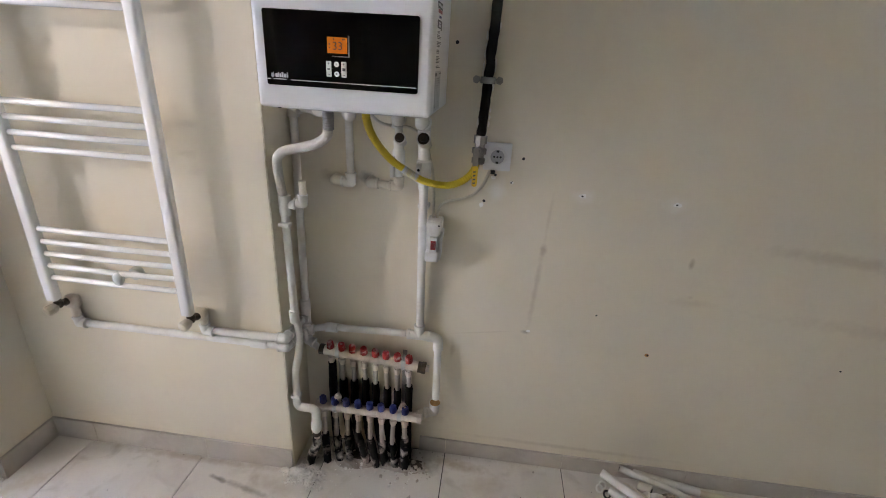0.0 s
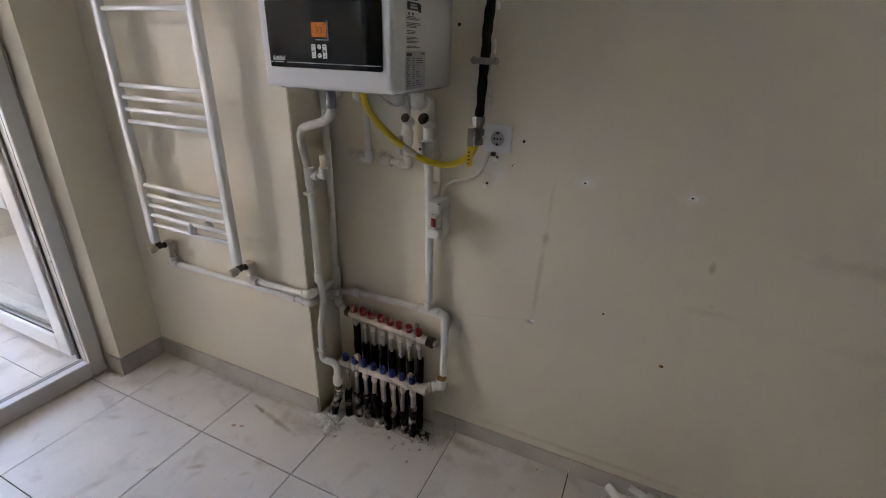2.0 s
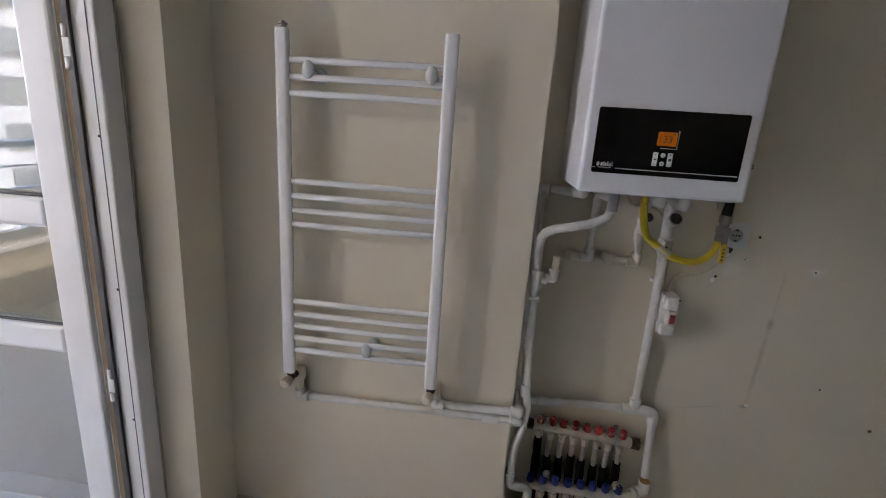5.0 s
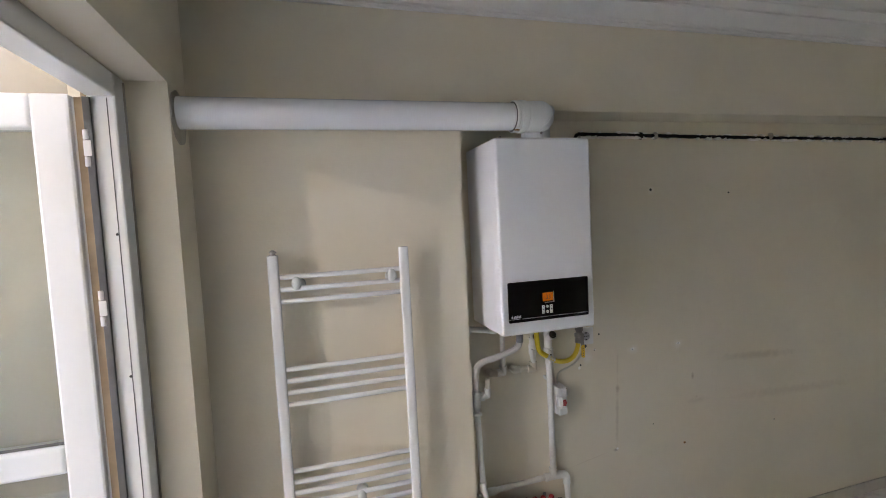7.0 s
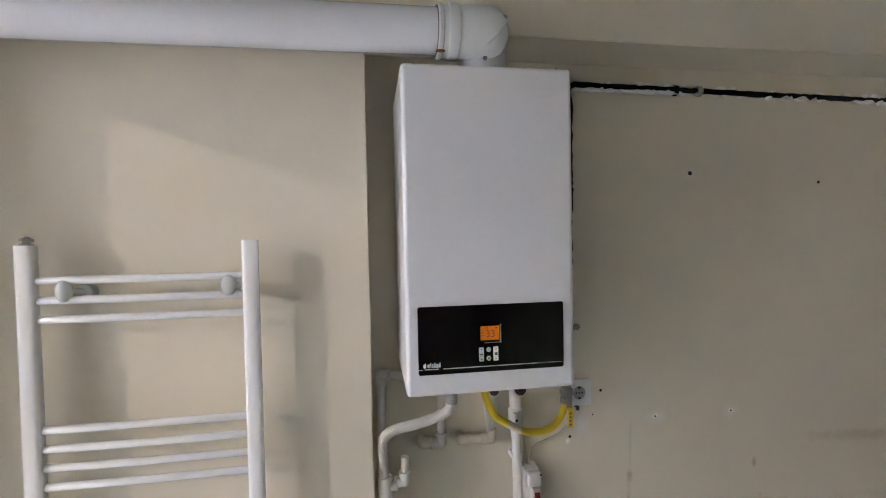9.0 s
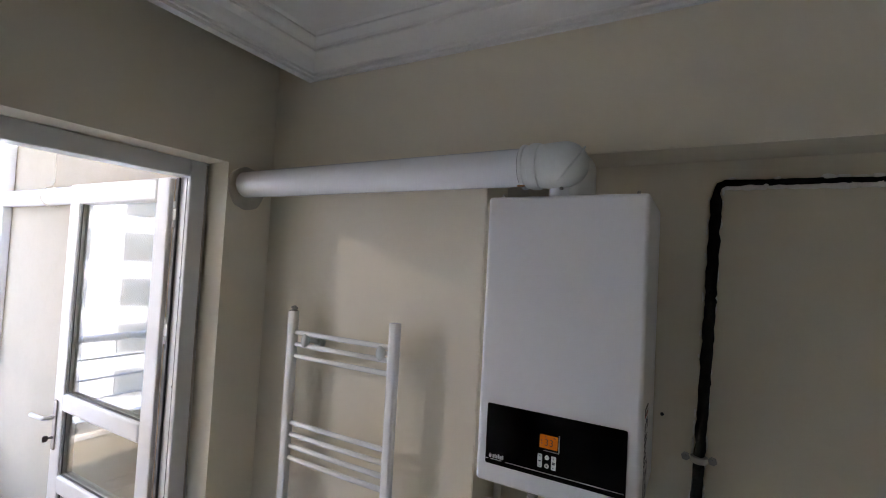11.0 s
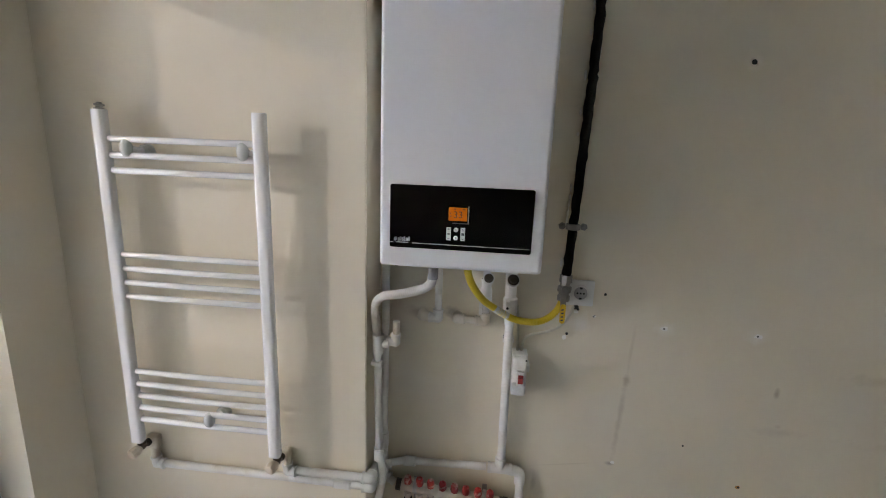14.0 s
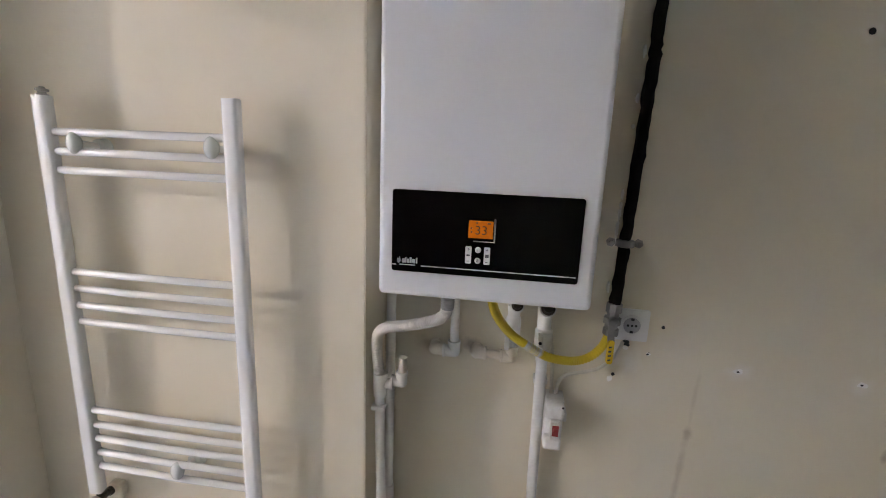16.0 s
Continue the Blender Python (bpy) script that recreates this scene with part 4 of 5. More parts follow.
part("elbow", fitting((0.034, 1.372, 0.224), [(0, 0.06, 1), (-1, -0.45, -0.05)], 0.0185, 0.036), PPR, ret)
part("coupling", turned((-0.004, 1.354, 0.2185), (-1, -0.45, -0.05), [(0, 0.0165), (0.001, 0.020), (0.016, 0.020), (0.017, 0.0165), (0.030, 0.0165)], 16), PPR_OLD, ret)
part("rust_ring", turned((0.0355, 1.374, 0.259), (0, 0.06, 1), [(0, 0.0150), (0.0005, 0.0190), (0.0025, 0.0190), (0.003, 0.0150)], 16), RUST, ret, "rusty ring at the elbow")
part("pipe", tube([(-0.036, 1.404, 0.55), (-0.043, 1.395, 1.115)], PR + 0.0015), PPR, ret)
part("pipe_clip", box((-0.059, 1.395, 0.985), (-0.023, 1.429, 1.0), 0.003), PPR, ret)
valve = part("valve_body", turned((-0.0425, 1.395, 1.05), (-0.02, 0, 1), [(0, 0.016), (0.03, 0.017), (0.04, 0.022), (0.085, 0.022), (0.09, 0.017), (0.14, 0.018), (0.20, 0.018)], 18), PPR, ret)
part("lever", box((-0.060, 1.355, 1.075), (-0.047, 1.376, 1.135), 0.003), PPR, valve)
part("lever_screw", turned((-0.0535, 1.357, 1.115), (0, -1, 0), [(0, 0.005), (0.003, 0.004)], 10), DARK, valve)
strainer = part("strainer", turned((-0.042, 1.405, 1.180), (0, -0.85, 0.45), [(0, 0.0175), (0.045, 0.0185), (0.047, 0.0205), (0.058, 0.0205)], 20), PPR, ret)
part("strainer_plug", turned((-0.042, 1.356, 1.2055), (0, -0.85, 0.45), [(0, 0.0175), (0.004, 0.017), (0.005, 0.011), (0.012, 0.011)], 14), BRASS_DARK, strainer)
part("elbow", fitting((-0.046, 1.39, 1.252), [(0, 0, -1), (0.2, -1, 0)], 0.0185, 0.034), PPR, ret)
part("elbow", fitting((-0.042, 1.315, 1.254), [(0, 1, 0), (0, 0, 1)], 0.0195, 0.03), PPR, ret)
part("nut", turned((-0.042, 1.315, 1.28), Z, [(0, 0.013), (0.016, 0.013)], 6), STEEL, ret)

# cold water with valve, from the wall
cold = pipe_thing("cold_water_pipe", (-0.13, 1.40, 1.05), "yellowed plastic cold water pipe with valve and wall elbow")
part("wall_elbow", fitting((-0.210, 1.405, 1.052), [(0, 1, 0), (1, 0, 0)], 0.0165, 0.026), PPR_OLD, cold)
part("pipe", tube([(-0.19, 1.404, 1.052), (-0.13, 1.402, 1.051)], 0.0115), PPR_OLD, cold)
part("elbow", fitting((-0.120, 1.401, 1.051), [(-1, 0, 0), (0, 0, 1)], 0.0165, 0.030), PPR_OLD, cold)
part("pipe", tube([(-0.120, 1.40, 1.07), (-0.122, 1.395, 1.26)], 0.0115), PPR, cold)
v2 = part("valve_body", turned((-0.121, 1.398, 1.092), Z, [(0, 0.013), (0.02, 0.015), (0.03, 0.019), (0.065, 0.019), (0.075, 0.015), (0.10, 0.017)], 18), PPR, cold)
part("lever", box((-0.140, 1.360, 1.085), (-0.128, 1.384, 1.145), 0.003), PPR, v2)
s2 = part("strainer", turned((-0.115, 1.410, 1.182), (0, -0.85, 0.45), [(0, 0.015), (0.030, 0.016), (0.032, 0.0175), (0.040, 0.0175)], 20), PPR, cold)
part("strainer_plug", turned((-0.115, 1.377, 1.1995), (0, -0.85, 0.45), [(0, 0.0148), (0.004, 0.0143), (0.005, 0.010), (0.011, 0.010)], 14), BRASS_DARK, s2)
part("elbow", fitting((-0.124, 1.385, 1.256), [(0, 0, -1), (0.2, -1, 0)], 0.0165, 0.03), PPR, cold)
part("elbow", fitting((-0.108, 1.315, 1.258), [(0, 1, 0), (0, 0, 1)], 0.0175, 0.028), PPR, cold)
part("nut", turned((-0.108, 1.315, 1.28), Z, [(0, 0.011), (0.016, 0.011)], 6), STEEL, cold)

hot = pipe_thing("hot_water_pipe", (-0.28, 1.40, 1.05), "white plastic hot water pipe rising from a wall elbow")
part("wall_elbow", fitting((-0.322, 1.405, 1.051), [(0, 1, 0), (1, 0, 0)], 0.0165, 0.026), PPR_OLD, hot)
part("pipe", tube([(-0.31, 1.403, 1.051), (-0.275, 1.401, 1.051)], 0.0105), PPR, hot)
part("elbow", fitting((-0.270, 1.40, 1.051), [(-1, 0, 0), (0, 0, 1)], 0.0165, 0.030), PPR, hot)
part("pipe", tube(bent([(-0.270, 1.40, 1.07), (-0.270, 1.39, 1.258), (-0.243, 1.32, 1.262), (-0.243, 1.315, 1.30)], 0.02), 0.0115), PPR, hot)
part("elbow", fitting((-0.243, 1.315, 1.262), [(-0.4, 0.9, 0), (0, 0, 1)], 0.018, 0.028), PPR, hot)
part("nut", turned((-0.243, 1.315, 1.28), Z, [(0, 0.012), (0.016, 0.012)], 6), STEEL, hot)

# ---- towel radiator ----
radiator = thing("towel_radiator", (-0.955, 1.215, 0.625), "white enamelled ladder towel radiator on the pier", "radiator")
RAD_Y0 = 1.177


def post(x0, x1, z0, z1):
    """An upright with a flat front, softly rounded front edges and sides that draw in towards the back."""
    w = (x1 - x0) / 2
    half = [(w * 0.80, 0.027), (w * 0.95, 0.016), (w, 0.0085), (w * 0.985, 0.0060), (w * 0.94, 0.0042), (w * 0.84, 0.0022), (w * 0.66, 0.0008), (w * 0.40, 0.0)]
    bm = sheet([(-x, y) for x, y in half] + half[::-1], ((x0 + x1) / 2, RAD_Y0, z0), X, Y, z1 - z0)
    rims = [e for e in bm.edges if abs(e.verts[0].co.z - e.verts[1].co.z) < 1e-5]
    bmesh.ops.bevel(bm, geom=rims, offset=0.0012, segments=2, affect="EDGES")
    for f in bm.faces:
        f.smooth = abs(f.normal.z) < 0.9
    return bm


part("upright", post(-1.206, -1.169, 0.640, 1.652), ENAMEL, radiator)
part("upright", post(-0.751, -0.715, 0.642, 1.655), ENAMEL, radiator)
for z in (1.575, 1.532, 1.490, 1.250, 1.208, 1.166, 1.124, 0.882, 0.841, 0.801, 0.760, 0.719):
    part("bar", tube([(-1.178, 1.199, z), (-1.166, 1.194, z), (-0.958, 1.191, z), (-0.752, 1.194, z), (-0.742, 1.199, z)], 0.0090, 14), ENAMEL, radiator)
part("vent_plug", turned((-1.187, 1.192, 1.651), (0.1, 0, 1), [(0, 0.0125), (0.004, 0.0125), (0.005, 0.008), (0.009, 0.008), (0.010, 0.0125), (0.015, 0.0125), (0.017, 0.006), (0.020, 0.005)], 8), STEEL, radiator, "small metal vent plug")
for x, z in ((-1.115, 1.552), (-0.781, 1.554), (-0.938, 0.745)):
    own = turned((x, 1.199, z), (0, -1, 0), [(0, 0.011), (0.006, 0.0165), (0.010, 0.0185), (0.016, 0.0185), (0.021, 0.0155), (0.0245, 0.009), (0.0255, 0.003)], 22)
    bmesh.ops.scale(own, vec=(0.90, 1, 1.28), space=Matrix.Translation((-x, 0, -z)), verts=own.verts)
    knob = part("bracket_knob", own, KNOB, radiator)
    part("bracket_stem", tube([(x, 1.195, z), (x + 0.008, 1.250, z - 0.010)], 0.008, 12), ENAMEL, knob)
    part("bracket_foot", turned((x + 0.008, PIER - 0.001, z - 0.010), (0, -1, 0), [(0, 0.0225), (0.002, 0.0225), (0.003, 0.0210), (0.018, 0.0200), (0.020, 0.0180), (0.020, 0.009)], 22), KNOB, knob)
for x, z in ((-1.186, 0.641), (-0.732, 0.643)):
    v = part("valve", turned((x, 1.200, z), (0, 0, -1), [(0, 0.010), (0.012, 0.010), (0.013, 0.013), (0.022, 0.013), (0.024, 0.009), (0.034, 0.009)], 12), BRASS_DARK, radiator, "tarnished metal angle valve")
    part("valve_tail", turned((x, 1.198, z - 0.026), (0.05, 1, -0.05), [(0, 0.0095), (0.02, 0.0095), (0.021, 0.0125), (0.032, 0.0125), (0.033, 0.009), (0.052, 0.009)], 12), BRASS_DARK, v)
    part("valve_knob", turned((x, 1.194, z - 0.026), (-0.28, -1, -0.22), [(0, 0.009), (0.005, 0.0125), (0.010, 0.0165), (0.026, 0.0175), (0.033, 0.0160), (0.036, 0.0120), (0.0365, 0.006), (0.036, 0.003)], 9), PPR_OLD, v, "cream plastic valve knob")

# ---- gas supply ----
gas = thing("gas_pipe", (0.13, 1.41, 1.2), "black wrapped steel gas pipe bent down the wall", "pipe")
line = bent([(EAST, 1.432, 2.078), (1.2, 1.430, 2.098), (0.146, 1.420, 2.112), (0.139, 1.408, 1.80), (0.118, 1.394, 1.212)], 0.028, 6)
fine_line = []
for a, b in zip(line, line[1:]):
    k = max(1, int((b - a).length / 0.02))
    fine_line += [a + (b - a) * (i / k) for i in range(k)]
fine_line.append(line[-1])
part("pipe", tube(fine_line, [0.0085 if q.z > 2.07 else 0.0130 for q in fine_line], 12, rough=0.45), BLACK_PIPE, gas)
for x in (0.50, 0.585, 1.32):
    own = turned((x, 1.428, 2.106), X, [(0, 0.011), (0.004, 0.0175), (0.016, 0.0175), (0.02, 0.011)], 12)
    part("pipe_joint" if x < 0.55 else "pipe_clip", own, BLACK_PIPE if x < 0.55 else MORTAR, gas)
clamp = part("clamp", turned((0.1235, 1.396, 1.362), (0.02, 0.01, 1), [(0, 0.0185), (0.001, 0.021), (0.016, 0.021), (0.017, 0.0185)], 18), STEEL, gas, "steel pipe clamp")
for x in (0.092, 0.155):
    part("clamp_ear", turned((x, 1.402, 1.371), (0, -1, 0), [(0, 0.011), (0.006, 0.011), (0.007, 0.006), (0.014, 0.006)], 6), STEEL, clamp)
part("clamp_stem", tube([(0.1235, 1.41, 1.371), (0.1235, 1.4295, 1.371)], 0.005, 8), STEEL, clamp)
gv = part("gas_valve", turned((0.1175, 1.393, 1.222), (-0.03, -0.01, -1), [(0, 0.019), (0.022, 0.019), (0.023, 0.0145), (0.034, 0.0145), (0.036, 0.021), (0.052, 0.021), (0.054, 0.015), (0.062, 0.015), (0.064, 0.019), (0.080, 0.019), (0.082, 0.012)], 8), STEEL, gas, "steel ball valve")
part("valve_stem", turned((0.116, 1.380, 1.180), (-0.2, -1, 0), [(0, 0.013), (0.016, 0.012), (0.017, 0.008), (0.026, 0.008)], 12), STEEL, gv)
part("valve_lever", sheet([(-0.008, 0.012), (0.008, 0.012), (0.008, -0.03), (0.010, -0.045), (-0.006, -0.045), (-0.008, -0.03)], (0.109, 1.356, 1.180), X, Z, 0.003), STEEL, gv)
grip = part("lever_grip", sheet(round_rect(0.015, 0.060, 0.006), (0.110, 1.3565, 1.112), (0.98, 0.2, 0), Z, 0.007), YELLOW_TAG, gv, "yellow plastic lever grip")
for i in range(4):
    part("print_bar", sheet([(0, 0), (0.007, 0.001), (0.007, 0.005), (0, 0.004)], (0.106, 1.3485, 1.090 + i * 0.011), (0.98, 0.2, 0), Z, 0.0008), PRINT, grip)
ghose = thing("gas_hose", (-0.05, 1.32, 1.08), "yellow corrugated gas hose hanging from the boiler to the valve", "hose")
part("hose", ribbed([(-0.176, 1.246, 1.292), (-0.176, 1.246, 1.262), (-0.163, 1.268, 1.212), (-0.130, 1.312, 1.153), (-0.088, 1.322, 1.122), (-0.035, 1.338, 1.090), (0.022, 1.356, 1.077), (0.062, 1.367, 1.084), (0.092, 1.382, 1.103), (0.108, 1.392, 1.128), (0.114, 1.394, 1.158)], 0.0110, 0.0042, 0.09), YELLOW, ghose)
part("printed_band", ribbed([(-0.092, 1.3212, 1.1247), (-0.088, 1.322, 1.122), (-0.071, 1.327, 1.1105), (-0.052, 1.3325, 1.099)], 0.01125, 0.0042, 0.09), FOIL, ghose, "silver printed band on the hose")
part("end_nut", turned((-0.176, 1.246, 1.296), (0, 0, -1), [(0, 0.013), (0.014, 0.013)], 6), STEEL, ghose)
part("end_nut", turned((0.114, 1.394, 1.148), (0.02, 0.0, 1), [(0, 0.0145), (0.020, 0.0145)], 6), STEEL, ghose)

crumbs = bmesh.new()
random.seed(11)
for i in range(190):
    x = 0.17 + (random.random() ** 1.2) * 2.2 if i > 60 else 0.17 + 0.34 * i / 60
    w = 0.006 + 0.018 * random.random() ** 2
    side = -1 if i < 61 or random.random() < 0.62 else 1
    z = 2.112 - 0.0132 * (x - 0.146) + side * (0.0098 + 0.003 * random.random())
    sheet(blot(w, 0.0025 + 0.0045 * random.random(), i, 12, 0.7), (x, WALL, z), X, Z, 0.006 + 0.010 * random.random(), crumbs)
for i in range(40):
    z = 1.25 + 0.84 * random.random()
    sheet(blot(0.003, 0.005 + 0.009 * random.random(), i + 90, 12, 0.6), (0.119 + 0.026 * (z - 1.25) / 0.85 + random.choice((-0.0150, 0.0165)), WALL, z), X, Z, 0.010, crumbs)
tagged(solid("plaster_crumbs", crumbs, FILLER, (0.9, WALL, 2.09), "broken white plaster edge along the gas pipe chase", "plaster"), kind="stuff")

# ---- socket, breaker and cables ----
socket = thing("wall_socket", (0.169, 1.42, 1.16), "white square earthed wall socket", "socket")
part("plate", sheet(round_rect(0.081, 0.081, 0.004), (0.1705, WALL, 1.1595), X, Z, 0.010), SOCKET, socket)
part("rim", turned((0.1705, 1.4205, 1.1595), (0, -1, 0), [(0, 0.027), (0.003, 0.0265), (0.0032, 0.0215), (0.001, 0.020)], 28), SOCKET, socket)
well = part("well", turned((0.1705, 1.4195, 1.1595), (0, -1, 0), [(0, 0.0205), (0.0022, 0.0202)], 28), GREY_PLASTIC, socket, "grey recessed socket face")
for dx, dz in ((-0.0095, 0), (0.0095, 0), (0, 0.0)):
    part("pin_hole", turned((0.1705 + dx, 1.4172, 1.1595 + dz), (0, -1, 0), [(0, 0.0032 if dx else 0.0018), (0.0006, 0.003)], 12), DARK, well)
for dz in (-0.0165, 0.0165):
    part("earth_clip", box((0.1665, 1.4155, 1.1595 + dz - 0.003), (0.1745, 1.4180, 1.1595 + dz + 0.003), 0.0006), DARK, well)

breaker = thing("breaker_box", (0.016, 1.40, 0.90), "small white surface-mounted breaker box with a red switch", "breaker box")
part("base", box((-0.025, 1.374, 0.826), (0.022, 1.4295, 0.958), 0.004), BREAKER, breaker)
part("cover", box((-0.024, 1.350, 0.914), (0.020, 1.376, 0.957), 0.007, seg=3), BREAKER, breaker)
part("cover", box((-0.024, 1.350, 0.828), (0.020, 1.376, 0.864), 0.007, seg=3), BREAKER, breaker)
part("side_lug", box((0.018, 1.362, 0.906), (0.029, 1.402, 0.930), 0.003), BREAKER, breaker)
sw = part("switch_body", box((-0.010, 1.344, 0.865), (0.013, 1.376, 0.913), 0.002), BREAKER, breaker)
part("switch_lever", box((-0.004, 1.334, 0.884), (0.008, 1.346, 0.897), 0.002), RED_LEVER, sw, "red switch lever")
part("switch_slot", box((-0.006, 1.3425, 0.874), (0.010, 1.3445, 0.904), 0.001), RED_LEVER, sw, "dark red switch slot")
part("cover_screw", turned((0.016, 1.3505, 0.951), (0, -1, 0), [(0, 0.003), (0.001, 0.003)], 10), DARK, breaker)

power = thing("power_cable", (0.07, 1.42, 1.0), "off-white power cable from the socket to the breaker box", "cable")
part("cable", tube(curve([(0.152, 1.412, 1.118), (0.146, 1.408, 1.100), (0.134, 1.414, 1.070), (0.108, 1.420, 1.038), (0.074, 1.421, 1.022), (0.030, 1.418, 1.010), (0.008, 1.413, 0.992), (0.002, 1.408, 0.953)]), 0.0045, 10), CABLE, power)
part("plug_stub", box((0.154, 1.410, 1.108), (0.168, 1.424, 1.120), 0.003), DARK, power)
lead = thing("boiler_cable", (-0.08, 1.41, 1.1), "off-white cable from the boiler to the breaker box", "cable")
part("cable", tube(curve([(-0.195, 1.34, 1.295), (-0.190, 1.35, 1.262), (-0.165, 1.38, 1.236), (-0.125, 1.418, 1.228), (-0.085, 1.420, 1.222), (-0.050, 1.421, 1.19), (-0.022, 1.421, 1.11), (-0.012, 1.418, 1.02), (-0.010, 1.408, 0.953)]), 0.0042, 10), CABLE, lead)

# ---- underfloor manifold ----
manifold = thing("heating_manifold", (-0.2, 1.36, 0.0), "nickel floor heating manifold with red and blue valve caps", "manifold")


def bar_at(x, row):
    """The place on the upper or lower manifold bar."""
    return (Vector((x, 1.386, 0.428 - 0.080 * (x + 0.385))) if row else Vector((x, 1.333, 0.221 - 0.012 * (x + 0.385))))


for row, xa, xb, cap, label in ((1, -0.388, -0.028, RED, "upper"), (0, -0.392, -0.028, BLUE, "lower")):
    a, b = bar_at(xa, row), bar_at(xb, row)
    mb = part("manifold_bar", tube([a, b], 0.0175, 18), NICKEL, manifold)
    part("bar_nut", turned(a, a - b, [(-0.012, 0.0195), (0.006, 0.0195)], 8), BRASS_DARK if row else NICKEL, mb)
    part("bar_nut", turned(b, b - a, [(-0.006, 0.0195), (0.006, 0.0195), (0.007, 0.021), (0.022, 0.021)], 8), BRASS_DARK if row else NICKEL, mb)
    if row:
        part("bar_plug", turned(b, b - a, [(0.02, 0.013), (0.034, 0.012)], 8), PPR, mb)
    for i in range(7):
        x = (-0.3317 + 0.0407 * i) if row else (-0.3474 + 0.0432 * i)
        part("bar_joint", turned(bar_at(x, row), b - a, [(-0.0035, 0.0176), (-0.003, 0.0188), (-0.0006, 0.0188), (-0.0004, 0.0168), (0.0004, 0.0168), (0.0006, 0.0188), (0.003, 0.0188), (0.0035, 0.0176)], 18), NICKEL, mb)
    for i in range(8):
        x = (-0.352 + 0.0407 * i) if row else (-0.369 + 0.0432 * i)
        c = bar_at(x, row)
        lean = Vector((0.03 * math.sin(i * 2.1), -0.25 if row else -0.18, 1))
        cap_part = part("valve_cap", turned(c, lean, [(0.012, 0.009), (0.018, 0.009), (0.019, 0.0135), (0.022, 0.0142), (0.044, 0.0125), (0.0465, 0.0105), (0.047, 0.006), (0.044, 0.0055)], 8), cap, manifold)
        part("cap_collar", turned(c, lean, [(0.008, 0.010), (0.020, 0.010)], 8), NICKEL, cap_part)
        part("port_nut", turned(c, (0, 0, -1), [(0.012, 0.010), (0.022, 0.010), (0.023, 0.013), (0.040, 0.013), (0.041, 0.010), (0.048, 0.010)], 8), NICKEL, manifold)
random.seed(3)
for i in range(8):
    for row in (1, 0):
        x = (-0.352 + 0.0407 * i) if row else (-0.369 + 0.0432 * i)
        c = bar_at(x, row)
        top = c - Z * 0.045
        end = Vector((-0.335 + 0.040 * i + (0.012 if i > 3 else -0.004) * (1 - row) + random.uniform(-0.017, 0.017), (1.385 if row else 1.318) + random.uniform(-0.014, 0.014), -0.045))
        cut = random.uniform(0.030, 0.080) if row else random.uniform(0.055, 0.085)
        if row and i == 0:
            cut = 0.0
        mid1 = top + Vector((random.uniform(-0.003, 0.003), 0.004 if row else 0.0, -cut - 0.02))
        mid2 = Vector((top.x * 0.75 + end.x * 0.25, top.y * 0.7 + end.y * 0.3 + random.uniform(-0.004, 0.004), top.z * 0.36))
        path = curve([top, mid1, mid2, end], 7)
        lp = part("loop_pipe", tube(path, 0.0085, 12), LOOP_PIPE, manifold)
        low = [q for q in path if q.z < top.z - cut]
        part("loop_sleeve", tube(low, [0.0135] + [0.0145] * (len(low) - 1), 12, rough=0.22, seed=i + row * 9), SLEEVE if (not row) else SLEEVE_CLEAN, lp)
for x in (-0.326, -0.086):
    for row in (1, 0):
        c = bar_at(x, row)
        part("bracket", turned(c, X, [(-0.007, 0.0178), (-0.007, 0.0212), (0.007, 0.0212), (0.007, 0.0178)], 18), GALVANISED, manifold, "bright galvanised clamp")
        part("bracket_ear", box((x - 0.006, c.y - 0.004, c.z + 0.018), (x + 0.006, c.y + 0.008, c.z + 0.036), 0.002), GALVANISED, manifold)
    part("bracket_strap", box((x - 0.008, 1.404, 0.20), (x + 0.008, 1.4085, 0.45), 0.001), STEEL, manifold)
    part("bracket_strap", box((x - 0.008, 1.345, 0.214), (x + 0.008, 1.4045, 0.219), 0.001), STEEL, manifold)
for x, z in ((-0.318, 0.268), (-0.078, 0.262)):
    part("air_vent", turned((x, 1.345, z - 0.03), (0.1, -0.4, 1), [(0, 0.010), (0.02, 0.010), (0.021, 0.013), (0.034, 0.013), (0.036, 0.006), (0.05, 0.006)], 10), NICKEL, manifold)

# ---- broken floor edge, rubble ----
random.seed(7)
hole = solid("broken_floor_edge", sheet(blot(0.205, 0.060, 5, 70, 0.7), (-0.225, 1.358, -0.002), X, Y, 0.004), SCREED, (-0.225, 1.35, 0), "dusty broken floor strip where the heating pipes come up", "broken floor", kind="structure")
part("dark_hole", sheet(blot(0.050, 0.020, 8, 30, 0.7), (-0.050, 1.336, 0.0005), X, Y, 0.003), DIRT, hole)
part("dark_hole", sheet(blot(0.150, 0.016, 9, 40, 0.9), (-0.20, 1.352, 0.0003), X, Y, 0.003), DIRT, hole)



def crumbs_at(count, place, sizes, seed):
    """Broken crumbs, each a small irregular lump resting on the floor."""
    random.seed(seed)
    own = bmesh.new()
    for i in range(count):
        x, y = place()
        y = min(y, 1.415)
        if x < SIDE + 0.012 and y > PIER - 0.012:
            x = SIDE + 0.02
        s = sizes[0] + (sizes[1] - sizes[0]) * random.random() ** 3
        lump = bmesh.new()
        bmesh.ops.create_icosphere(lump, subdivisions=1, radius=s)
        for v in lump.verts:
            v.co *= 0.6 + 0.8 * random.random()
            v.co.z *= 0.75
        bmesh.ops.translate(lump, verts=lump.verts, vec=(x, y, s * 0.35))
        join(own, lump)
    return own


